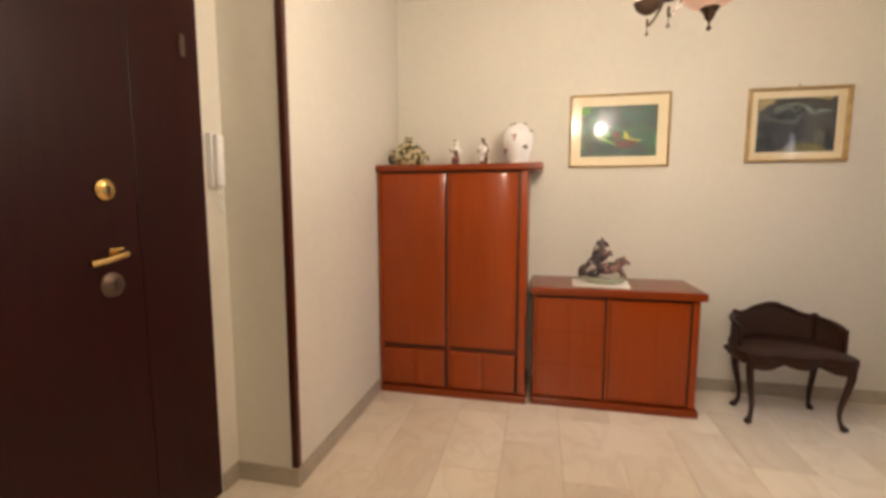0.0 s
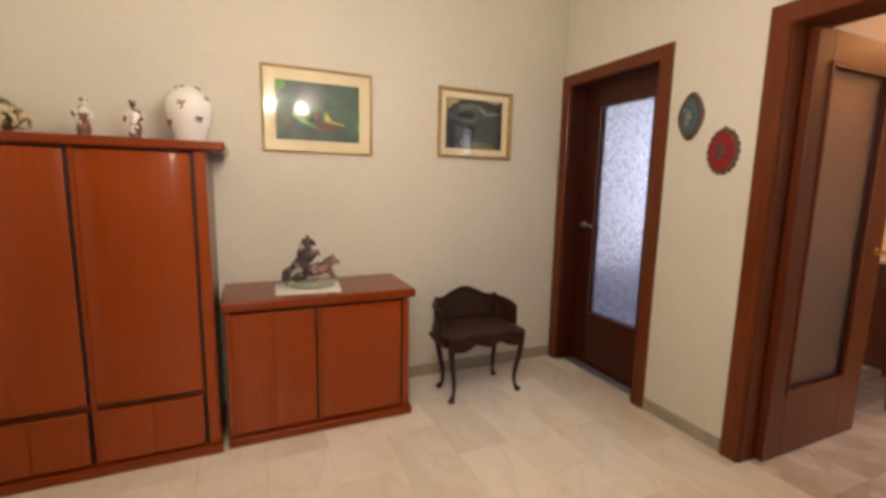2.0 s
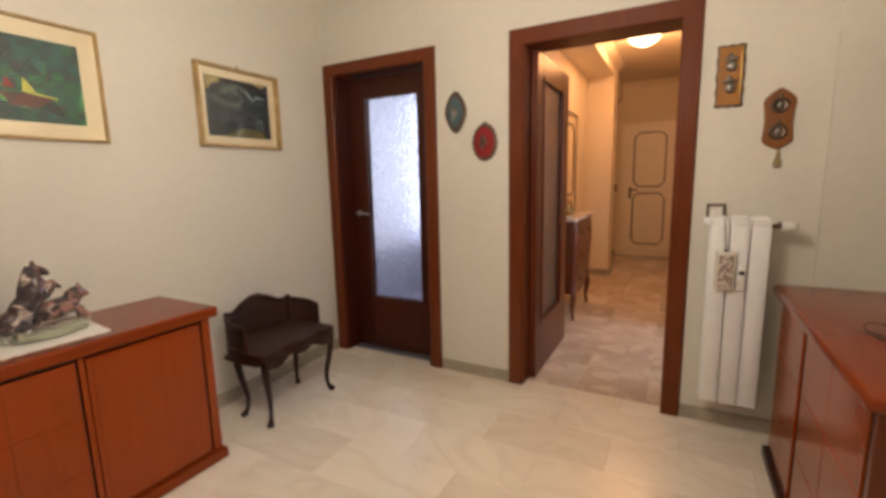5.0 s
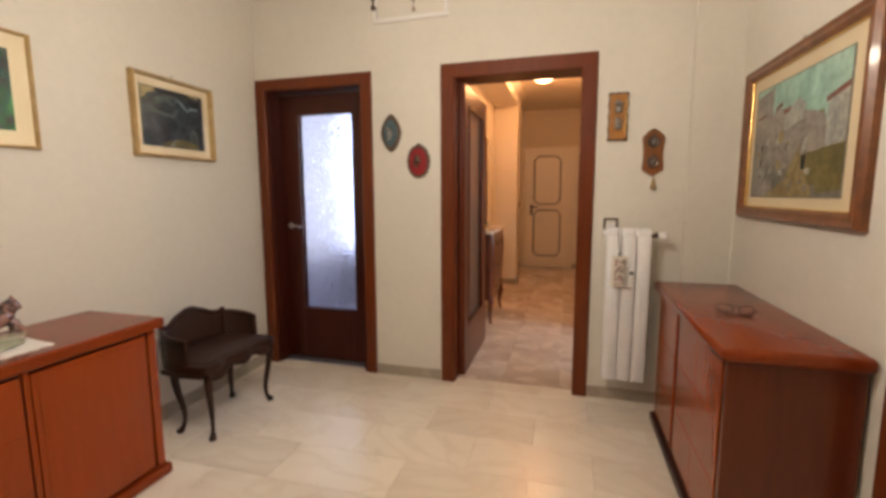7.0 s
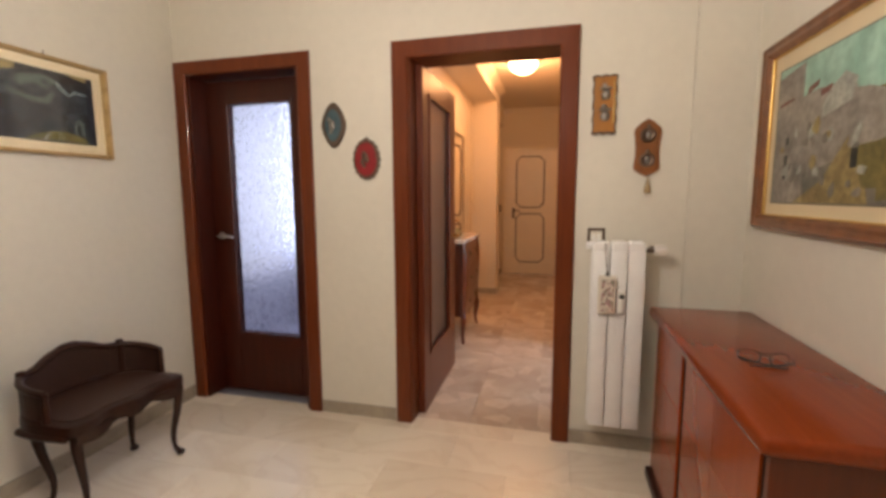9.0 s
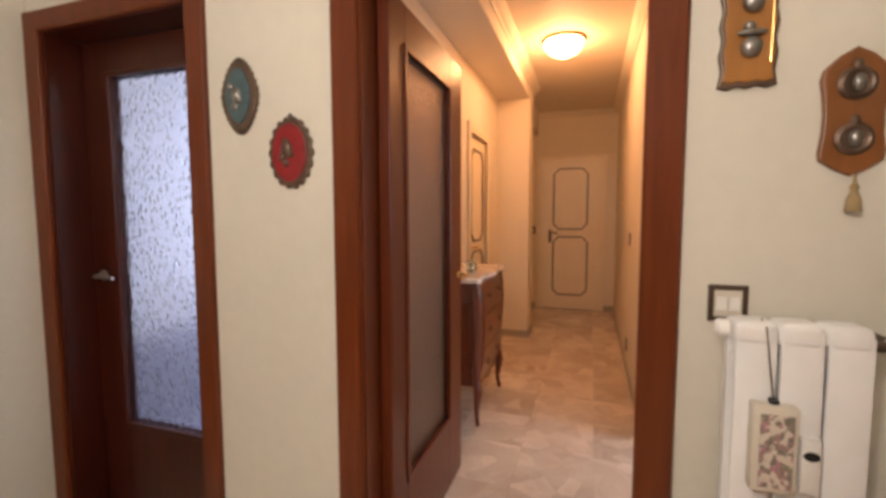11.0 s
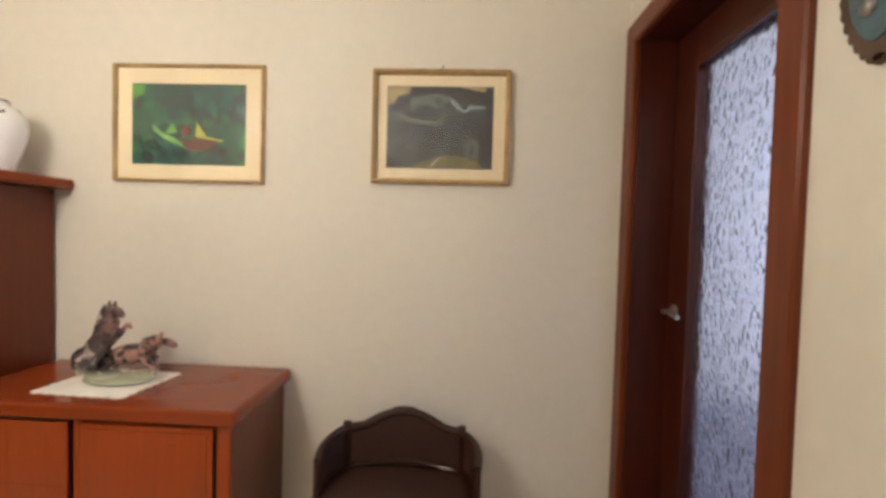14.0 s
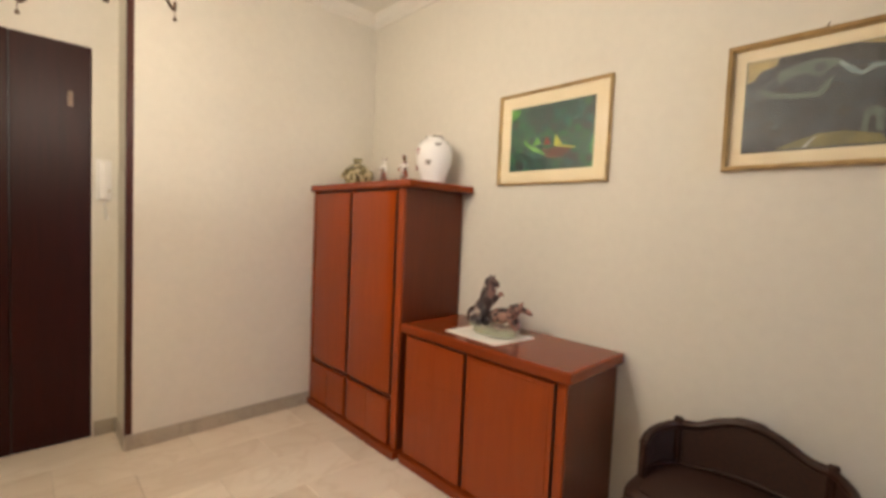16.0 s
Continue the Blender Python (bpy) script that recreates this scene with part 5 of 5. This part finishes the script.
def horse_group():
    """Two porcelain horses on a rocky base, one rearing: one plain mesh."""
    b = blob((0.445, 3.01, 0.782), (0.125, 0.075, 0.014))
    b = blob((0.40, 3.0, 0.795), (0.06, 0.05, 0.020), bm=b)
    b = blob((0.52, 3.03, 0.793), (0.05, 0.04, 0.016), bm=b)
    # rearing horse
    b = blob((0.372, 3.0, 0.892), (0.044, 0.036, 0.078), (0, 32, 0), bm=b)
    b = blob((0.334, 3.0, 0.852), (0.052, 0.042, 0.046), bm=b)
    b = tube(curve_points([(0.395, 3.0, 0.92), (0.412, 3.0, 0.965), (0.418, 3.005, 1.005), (0.426, 3.008, 1.040)]), [0.040] * 6 + [0.033] * 6 + [0.024] * 7, 12, bm=b)
    b = blob((0.440, 3.008, 1.030), (0.036, 0.015, 0.016), (0, 38, 0), bm=b)
    b = blob((0.418, 3.0, 1.056), (0.006, 0.005, 0.014), bm=b, segs=8)
    b = blob((0.428, 3.014, 1.054), (0.006, 0.005, 0.013), bm=b, segs=8)
    b = tube(curve_points([(0.408, 3.0, 1.048), (0.388, 3.0, 1.01), (0.378, 3.0, 0.96), (0.372, 3.0, 0.92)]), [0.012] * 10 + [0.016] * 9, 8, bm=b)
    for dy, ex in ((-0.018, 0.0), (0.02, 0.012)):
        b = tube(curve_points([(0.405, 3.0 + dy, 0.915), (0.448, 3.0 + dy, 0.94 + ex), (0.470, 3.0 + dy, 0.968 + ex), (0.485, 3.0 + dy, 0.955 + ex)]), [0.014] * 6 + [0.009] * 6 + [0.007] * 7, 8, bm=b)
        b = tube(curve_points([(0.350, 3.0 + dy, 0.845), (0.375, 3.0 + dy, 0.82), (0.345, 3.0 + dy, 0.80), (0.36, 3.0 + dy, 0.785)]), [0.022] * 5 + [0.012] * 7 + [0.009] * 7, 8, bm=b)
    b = tube(curve_points([(0.325, 3.0, 0.875), (0.300, 3.0, 0.865), (0.295, 2.998, 0.82), (0.31, 2.995, 0.79)]), [0.008] * 5 + [0.015] * 8 + [0.010] * 6, 8, bm=b)
    # galloping horse in front of it
    b = blob((0.470, 3.03, 0.866), (0.084, 0.040, 0.040), (0, -10, 0), bm=b)
    b = blob((0.525, 3.035, 0.880), (0.036, 0.030, 0.036), bm=b)
    b = tube(curve_points([(0.530, 3.035, 0.89), (0.560, 3.05, 0.91), (0.575, 3.06, 0.915)]), [0.030] * 6 + [0.022] * 7, 10, bm=b)
    b = blob((0.590, 3.075, 0.903), (0.034, 0.014, 0.014), (0, 30, 25), bm=b)
    b = blob((0.572, 3.06, 0.936), (0.006, 0.005, 0.013), bm=b, segs=8)
    b = tube(curve_points([(0.575, 3.06, 0.93), (0.550, 3.045, 0.925), (0.520, 3.035, 0.915)]), 0.011, 8, bm=b)
    for x0, x1, dy in ((0.53, 0.575, -0.02), (0.535, 0.56, 0.02), (0.42, 0.385, -0.02), (0.425, 0.40, 0.02)):
        b = tube(curve_points([(x0, 3.035 + dy, 0.865), ((x0 + x1) / 2 + 0.01, 3.035 + dy, 0.832), (x1, 3.035 + dy, 0.815), (x1 - 0.004, 3.035 + dy, 0.79)]), [0.017] * 5 + [0.010] * 7 + [0.008] * 7, 8, bm=b)
    b = tube(curve_points([(0.400, 3.03, 0.872), (0.375, 3.035, 0.865), (0.36, 3.04, 0.835)]), [0.009] * 6 + [0.012] * 7, 8, bm=b)
    return b


horses = tagged(part("horse_figurine", horse_group(), M_HORSE, None, smooth=True), "glossy grey and brown porcelain horses on the doily", "figurine")

vase = thing("vase", (-0.135, 3.085, 1.534), "round white porcelain vase painted with small flowers", "vase")
part("body", lathe([(0.0, 0.0), (0.058, 0.0), (0.062, 0.008), (0.075, 0.05), (0.098, 0.12), (0.106, 0.17), (0.100, 0.215), (0.078, 0.250), (0.054, 0.262), (0.050, 0.270), (0.053, 0.276), (0.042, 0.276), (0.036, 0.262), (0.0, 0.25)], (-0.128, 3.085, 1.534), 36, (1.04, 1.04, 1.0)), M_VASE, vase, smooth=True)
part("rim", lathe([(0.042, 0.273), (0.054, 0.273), (0.055, 0.279), (0.046, 0.281)], (-0.128, 3.085, 1.534), 28, (1.04, 1.04, 1.0)), M_PORCELAIN, vase, smooth=True)
for k, (az, hz) in enumerate(((-100, 0.19), (-60, 0.12), (-140, 0.10), (-30, 0.22))):
    a = radians(az)
    r = 0.103 if 0.1 < hz < 0.2 else 0.097
    b = None
    for dx, dz, s in ((0, 0, 0.008), (0.012, 0.006, 0.006), (-0.011, 0.008, 0.006), (0.004, -0.013, 0.006), (-0.016, -0.006, 0.005)):
        aa = a + dx / r
        b = blob((-0.128 + 1.04 * r * math.cos(aa), 3.085 + 1.04 * r * math.sin(aa), 1.534 + hz + dz), (s, 0.004, s), (0, 0, math.degrees(aa) + 90), bm=b, segs=8)
    part("flower", b, (M_RED, M_BRONZE)[k % 2], vase, "small painted flower spray", smooth=True)

tureen = thing("tureen", (-0.885, 3.05, 1.534), "green and gold majolica tureen with lid", "tureen")
part("bowl", lathe([(0.0, 0.0), (0.06, 0.0), (0.055, 0.012), (0.085, 0.03), (0.108, 0.065), (0.112, 0.09), (0.104, 0.098), (0.0, 0.098)], (-0.885, 3.05, 1.534), 32, (1.08, 0.85, 1)), M_TUREEN, tureen, smooth=True)
part("lid", lathe([(0.0, 0.099), (0.108, 0.099), (0.110, 0.106), (0.085, 0.140), (0.05, 0.165), (0.02, 0.175), (0.0, 0.176)], (-0.885, 3.05, 1.534), 32, (1.08, 0.85, 1)), M_TUREEN, tureen, smooth=True)
b = None
for k in range(7):
    a = 2 * math.pi * k / 7
    b = blob((-0.885 + 0.018 * math.cos(a), 3.05 + 0.018 * math.sin(a), 1.534 + 0.186 + 0.012 * (k % 2)), (0.017, 0.017, 0.014), bm=b, segs=8)
part("knob", b, M_TUREEN, tureen, smooth=True)
for s in (-1, 1):
    part("tureen_handle", tube(curve_points([(-0.885 + s * 0.108, 3.05, 1.60), (-0.885 + s * 0.145, 3.05, 1.615), (-0.885 + s * 0.140, 3.05, 1.58), (-0.885 + s * 0.100, 3.05, 1.57)]), 0.010, 8), M_TUREEN, tureen, smooth=True)
for k in range(12):
    a = 2 * math.pi * k / 12
    part("leaf_relief", blob((-0.885 + 0.112 * math.cos(a), 3.05 + 0.089 * math.sin(a), 1.534 + 0.085 + 0.02 * (k % 2)), (0.022, 0.014, 0.020), (0, 20 * (k % 3), math.degrees(a)), segs=8), M_TUREEN, tureen, smooth=True)


def figurine(x, y, s, lean):
    """A small dressed figure on a round base, one plain mesh."""
    z = 1.534
    b = lathe([(0.0, 0.0), (0.032, 0.0), (0.034, 0.010), (0.026, 0.018), (0.0, 0.018)], (x, y, z), 18)
    b = lathe([(0.024, 0.014), (0.030, 0.03), (0.026, 0.07), (0.016, 0.095), (0.022, 0.125), (0.014, 0.145), (0.0, 0.148)], (x, y, z), 16, (1, 0.8, s), bm=b)
    b = blob((x + lean * 0.006, y, z + 0.163 * s), (0.013, 0.013, 0.016), bm=b, segs=12)
    b = blob((x + lean * 0.006, y, z + 0.177 * s), (0.018, 0.017, 0.007), bm=b, segs=12)
    b = tube(curve_points([(x + 0.018, y, z + 0.132 * s), (x + 0.034, y - 0.008, z + 0.11 * s), (x + 0.024 + lean * 0.01, y - 0.02, z + 0.09 * s)]), 0.007, 8, bm=b)
    return tube(curve_points([(x - 0.018, y, z + 0.132 * s), (x - 0.034, y - 0.008, z + 0.115 * s), (x - 0.03 + lean * 0.01, y - 0.016, z + 0.085 * s)]), 0.007, 8, bm=b)


tagged(part("figurine", figurine(-0.545, 3.03, 1.0, 1), M_PORCELAIN, None, smooth=True), "small painted porcelain figurine on the tall cabinet", "figurine", "pair of figurines")
tagged(part("figurine", figurine(-0.350, 3.045, 1.05, -1), M_PORCELAIN, None, smooth=True), "small painted porcelain figurine on the tall cabinet", "figurine", "pair of figurines")

glasses = thing("eyeglasses", (1.45, 0.30, 0.831), "folded dark-rimmed eyeglasses on the cabinet", "eyeglasses")
for s in (-1, 1):
    c = (1.45 + s * 0.012, 0.30 + s * 0.036)
    pts = []
    for k in range(20):
        a = 2 * math.pi * k / 20
        cu, su = math.copysign(abs(math.cos(a)) ** 0.55, math.cos(a)), math.copysign(abs(math.sin(a)) ** 0.6, math.sin(a))
        pts.append((c[0] + 0.012 + 0.006 * su + s * 0.27 * 0.026 * cu, c[1] + 0.028 * cu, 0.8510 + 0.0165 * su))
    part("rim", tube(pts, 0.0022, 8, closed=True), M_BLACK, glasses, smooth=True)
    part("temple", tube(curve_points([(c[0] + 0.012 + s * 0.008, c[1] + s * 0.030, 0.8580), (c[0] - 0.006, c[1] + s * 0.026, 0.8470), (c[0] - 0.02 - s * 0.01, c[1] - s * 0.05, 0.8345), (c[0] - 0.022 - s * 0.016, c[1] - s * 0.085, 0.8335)]), 0.0021, 8), M_BLACK, glasses, smooth=True)
part("bridge", tube(curve_points([(1.459, 0.292, 0.8600), (1.460, 0.300, 0.8640), (1.463, 0.308, 0.8600)]), 0.0022, 8), M_BLACK, glasses, smooth=True)

# ---- entrance ----
com = thing("intercom", (XD, 1.665, 1.36), "white wall intercom with handset and coiled cord", "intercom")
part("base", box(XD, XD + 0.028, 1.632, 1.702, 1.355, 1.582, 0.006), M_WHITE, com, smooth=True)
part("handset", box(XD + 0.030, XD + 0.056, 1.640, 1.680, 1.362, 1.576, 0.010, segs=3), M_WHITE, com, smooth=True)
part("button", box(XD + 0.028, XD + 0.033, 1.685, 1.697, 1.40, 1.42, 0.001), M_IVORY, com)
coil = [(XD + 0.030 + 0.007 * math.cos(k * 0.9), 1.668 + 0.014 * math.sin(math.pi * k / 60) + 0.007 * math.sin(k * 0.9), 1.36 - 0.11 * math.sin(math.pi * k / 60)) for k in range(61)]
part("cord", tube(coil, 0.003, 6), M_WHITE, com, smooth=True)

# ---- chandelier ----
CX, CY = 0.480, 1.470
chan = thing("chandelier", (CX, CY, TOP), "bronze chandelier with an amber bowl and three lit arms", "chandelier")
part("canopy", lathe([(0.0, 0.0), (0.06, 0.0), (0.055, -0.015), (0.02, -0.04), (0.0, -0.042)], (CX, CY, TOP), 24), M_BRONZE, chan, smooth=True)
part("stem", tube([(CX, CY, TOP - 0.03), (CX, CY, 2.20)], 0.008, 10), M_BRONZE, chan, smooth=True)
part("hub", lathe([(0.0, -0.05), (0.02, -0.04), (0.034, 0.0), (0.022, 0.035), (0.010, 0.06), (0.0, 0.06)], (CX, CY, 2.20), 18), M_BRONZE, chan, smooth=True)
part("bowl", lathe([(0.092, 0.130), (0.093, 0.105), (0.086, 0.065), (0.066, 0.030), (0.036, 0.010), (0.014, 0.002), (0.012, 0.006), (0.034, 0.015), (0.062, 0.034), (0.082, 0.068), (0.089, 0.106), (0.088, 0.130)], (CX, CY, 1.838), 32), M_SHADE, chan, "rose-amber glass bowl", smooth=True)
part("finial", lathe([(0.0, 0.0), (0.006, 0.002), (0.007, 0.008), (0.0025, 0.013), (0.0025, 0.022), (0.012, 0.034), (0.016, 0.048), (0.026, 0.060), (0.0, 0.060)], (CX, CY, 1.784), 18), M_BRONZE, chan, smooth=True)
for k in range(3):
    a = 2 * math.pi * k / 3 + 0.4
    part("rod", tube([(CX + 0.09 * math.cos(a), CY + 0.09 * math.sin(a), 1.966), (CX + 0.02 * math.cos(a), CY + 0.02 * math.sin(a), 2.16)], 0.0022, 6), M_BRONZE, chan)
for (bx, by), watts, tint, cup in BULBS:
    dx, dy = bx - CX, by - CY
    arm = part("arm", tube(curve_points([(CX + dx * 0.12, CY + dy * 0.12, 2.19), (CX + dx * 0.5, CY + dy * 0.5, 2.13), (CX + dx * 0.62, CY + dy * 0.62, cup + 0.15), (CX + dx * 0.78, CY + dy * 0.78, cup + 0.035), (bx, by, cup - 0.01)]), 0.006, 8), M_BRONZE, chan, smooth=True)
    part("scroll", tube(curve_points([(CX + dx * 0.70, CY + dy * 0.70, cup + 0.05), (CX + dx * 0.72, CY + dy * 0.72, cup), (CX + dx * 0.86, CY + dy * 0.86, cup - 0.04), (bx - dx * 0.02, by - dy * 0.02, cup - 0.057), (bx, by, cup - 0.035)]), 0.0042, 8), M_BRONZE, arm, smooth=True)
    part("cup", lathe([(0.0, -0.022), (0.016, -0.018), (0.034, -0.004), (0.044, 0.016), (0.041, 0.017), (0.0, 0.004)], (bx, by, cup), 20), M_BRONZE, chan, smooth=True)
    part("shade", lathe([(0.022, 0.0), (0.040, 0.030), (0.048, 0.080), (0.046, 0.120), (0.058, 0.160), (0.056, 0.160), (0.044, 0.120), (0.046, 0.080), (0.038, 0.031), (0.0, 0.004)], (bx, by, cup + 0.017), 28, (1, 1, 0.8)), M_TULIP, chan, "glowing pink-white tulip glass", smooth=True).visible_shadow = False
    part("bulb", lathe([(0.0, 0.036), (0.016, 0.030), (0.023, 0.010), (0.022, -0.008), (0.014, -0.030), (0.011, -0.10), (0.0, -0.10)], (bx, by, 2.07), 16), M_BULB, chan, "lit bulb", smooth=True).visible_shadow = False
    part("bead", lathe([(0.0, 0.0), (0.005, 0.002), (0.005, 0.008), (0.0012, 0.012), (0.0012, 0.032), (0.0, 0.032)], (bx, by, cup - 0.087), 12), M_BRONZE, chan, smooth=True)

# ---- hall ----
dome = thing("ceiling_lamp", (4.95, 1.29, HTOP), "lit white glass dome lamp on the hall ceiling", "ceiling lamp")
part("ring", lathe([(0.0, 0.0), (0.170, 0.0), (0.173, -0.012), (0.163, -0.02), (0.0, -0.02)], (4.95, 1.29, HTOP), 32), M_BRASS, dome, smooth=True)
gl = part("dome", lathe([(0.0, -0.135), (0.06, -0.128), (0.115, -0.102), (0.150, -0.062), (0.160, -0.021), (0.154, -0.021), (0.143, -0.060), (0.110, -0.097), (0.0, -0.128)], (4.95, 1.29, HTOP), 32), M_DOME, dome, "glowing frosted glass", smooth=True)
gl.visible_shadow = False

CX0, CX1, CY0, CY1, CZ0, CZ1 = 3.75, 4.43, 1.700, 2.014, 0.255, 0.938
cm = thing("commode", (4.07, 1.87, 0), "inlaid rosewood bombe commode with marble top in the hall", "commode")


def swell(z):
    """How far the sides of the commode stand out at a height."""
    t = (z - CZ0) / (CZ1 - CZ0)
    return 0.030 * math.sin(math.pi * min(1.0, t * 0.85 + 0.12)) - 0.022 * (1 - t) ** 2


def bombe_panel(x0, x1, z0, z1, depth):
    """A drawer front that follows the swelling face."""
    b = bmesh.new()
    rows = []
    for k in range(7):
        z = z0 + (z1 - z0) * k / 6
        f = CY0 - swell(z)
        rows.append([b.verts.new(c) for c in ((x0, f - depth, z), (x1, f - depth, z), (x1, f + 0.004, z), (x0, f + 0.004, z))])
    for p, q in zip(rows, rows[1:]):
        for j in range(4):
            b.faces.new((p[j], p[(j + 1) % 4], q[(j + 1) % 4], q[j]))
    b.faces.new(rows[0])
    b.faces.new(rows[-1])
    return b


top_pts = loop_smooth([(3.675, 2.018), (3.655, 1.86), (3.66, 1.70), (3.70, 1.668), (3.86, 1.682), (4.07, 1.655), (4.28, 1.682), (4.44, 1.668), (4.48, 1.70), (4.485, 1.86), (4.465, 2.018)], 3)
part("marble_top", plate(top_pts, "z", 0.939, 0.027, 0.006), M_TOP_STONE, cm, "pink-beige marble top")
b = bmesh.new()
rows = []
for k in range(13):
    z = CZ0 + (CZ1 - CZ0) * k / 12
    w = swell(z)
    rows.append([b.verts.new(c) for c in ((CX0 - w + 0.03, CY0 - w, z), (CX1 + w - 0.03, CY0 - w, z), (CX1 + w, CY0 - w + 0.03, z), (CX1 + w, CY1, z), (CX0 - w, CY1, z), (CX0 - w, CY0 - w + 0.03, z))])
for p, q in zip(rows, rows[1:]):
    for j in range(6):
        b.faces.new((p[j], p[(j + 1) % 6], q[(j + 1) % 6], q[j]))
b.faces.new(rows[0])
b.faces.new(rows[-1])
part("body", b, M_COMMODE, cm, smooth=True)
part("apron", plate([(CX0 + 0.05, CZ0 + 0.001), (CX0 + 0.14, CZ0 - 0.02), (CX0 + 0.24, CZ0 - 0.008), (4.07, CZ0 - 0.045), (CX1 - 0.24, CZ0 - 0.008), (CX1 - 0.14, CZ0 - 0.02), (CX1 - 0.05, CZ0 + 0.001)], "y", CY0 + 0.004, 0.018), M_COMMODE, cm)
for z0, z1 in ((0.275, 0.485), (0.497, 0.705), (0.717, 0.925)):
    dr = part("drawer", bombe_panel(CX0 + 0.045, CX1 - 0.045, z0, z1, 0.007), M_COMMODE, cm, smooth=True)
    zm = (z0 + z1) / 2
    for hx in (CX0 + 0.18, CX1 - 0.18):
        f = CY0 - swell(zm) - 0.008
        part("pull", tube(curve_points([(hx - 0.04, f, zm + 0.012), (hx, f - 0.018, zm - 0.014), (hx + 0.04, f, zm + 0.012)]), 0.005, 8), M_BRONZE, dr, smooth=True)
part("side_inlay", box(CX0 - 0.031, CX0 - 0.018, CY0 + 0.06, CY1 - 0.04, 0.50, 0.80, 0.001), M_CASING, cm)
for lx, ly, sx, sy in ((CX0 + 0.004, CY0 + 0.010, -1, -1), (CX1 - 0.004, CY0 + 0.010, 1, -1), (CX0 + 0.012, CY1 - 0.03, -1, 1), (CX1 - 0.012, CY1 - 0.03, 1, 1)):
    k = 0.0 if sy > 0 else 1.0
    pts = curve_points([(lx, ly, 0.93), (lx + sx * 0.014, ly + sy * 0.014 * k, 0.74), (lx, ly, 0.48), (lx - sx * 0.002, ly, 0.32), (lx + sx * 0.012, ly + sy * 0.012 * k, 0.235), (lx - sx * 0.006, ly, 0.11), (lx + sx * 0.014, ly + sy * 0.012 * k, 0.014)], 5)
    n = len(pts)
    b = tube(pts, [0.027 if i < n * 0.62 else 0.032 - 0.017 * min(1.0, (i / n - 0.62) / 0.22) for i in range(n)], 10)
    lg = part("leg", b, M_COMMODE, cm, smooth=True)
    part("mount", blob((lx + sx * 0.010, ly + sy * 0.012 * k, 0.84), (0.024, 0.024, 0.062)), M_BRONZE, lg, "bronze corner mount", smooth=True)
jar = thing("glass_jar", (3.95, 1.80, 0.966), "small clear glass jar on the marble top", "jar")
part("body", lathe([(0.0, 0.0), (0.035, 0.0), (0.040, 0.02), (0.040, 0.06), (0.028, 0.078), (0.030, 0.085), (0.026, 0.085), (0.024, 0.078), (0.036, 0.06), (0.036, 0.02), (0.0, 0.008)], (3.95, 1.80, 0.966), 22), M_GLASS_GREEN, jar, smooth=True)
for nm, x, y, z, ax in (("light_switch", 7.608, 1.845, 1.13, "x"), ("light_switch", 5.22, 0.724, 1.14, "y"), ("wall_socket", 5.28, 0.724, 0.20, "y")):
    s = thing(nm, (x, y, z), "dark brown " + nm.replace("_", " ") + " plate on the hall wall", nm.replace("_", " "))
    if ax == "x":
        pl = part("plate", box(x, x + 0.012, y - 0.035, y + 0.035, z - 0.055, z + 0.055, 0.003), M_BRONZE, s)
        part("rocker", box(x - 0.004, x, y - 0.015, y + 0.015, z - 0.02, z + 0.02), M_IVORY, pl)
    else:
        pl = part("plate", box(x - 0.035, x + 0.035, y - 0.004, y + 0.006, z - 0.055, z + 0.055, 0.003), M_BRONZE, s)
        part("rocker", box(x - 0.015, x + 0.015, y + 0.006, y + 0.010, z - 0.02, z + 0.02), M_IVORY, pl)

# sky beyond the window of the room behind the glazed door
m, n, l, p = shader("sky_backdrop")
em = n.new("ShaderNodeEmission")
em.inputs["Color"].default_value, em.inputs["Strength"].default_value = (0.76, 0.80, 1.0, 1), 2.3
l.new(em.outputs["Emission"], n["Material Output"].inputs["Surface"])
solid("backdrop", box(4.9, 4.91, 2.16, 3.9, 0.5, 3.4), m, "bright overcast sky outside the window", "sky")


# ---- floor tiles ----
def tile_mesh(name, w, d, mat):
    bm = box(-w / 2, w / 2, -d / 2, d / 2, -0.012, 0.0)
    bmesh.ops.bevel(bm, geom=[e for e in bm.edges if all(v.co.z > -0.001 for v in e.verts)], offset=0.0008, segments=1, affect="EDGES")
    me = bpy.data.meshes.new(name)
    bm.to_mesh(me)
    bm.free()
    me.materials.append(mat)
    return me


def lay(parent, x0, x1, y0, y1, w, d, mat, shift):
    """Rows of tiles, each row shifted; the cut ones at the edges get their own size."""
    shapes = {}
    x, row = x0, 0
    while x < x1 - 1e-4:
        ww = min(w, x1 - x)
        y = y0 - (shift * d if row % 2 else 0)
        while y < y1 - 1e-4:
            a, b = max(y, y0), min(y + d, y1)
            key = (round(ww, 4), round(b - a, 4))
            if b - a > 0.004 and ww > 0.004:
                if key not in shapes:
                    shapes[key] = tile_mesh("tile", ww - 0.0012, b - a - 0.0012, mat)
                t = new("tile", shapes[key])
                t.parent = parent
                t.matrix_basis = pose(x + ww / 2, (a + b) / 2, 0)
            y += d
        x += w
        row += 1


lay(bpy.data.objects["floor"], -1.34, XE + 0.06, YS - 0.13, YN, 0.30, 0.60, M_TILE, 0.5)
lay(bpy.data.objects["floor"], -1.38, 1.88, -1.88, YS - 0.13, 0.60, 0.60, M_TILE, 0.5)
lay(bpy.data.objects["floor_hall"], XE + 0.06, 7.62, 0.60, 2.03, 0.40, 0.40, M_TILE_HALL, 0.0)
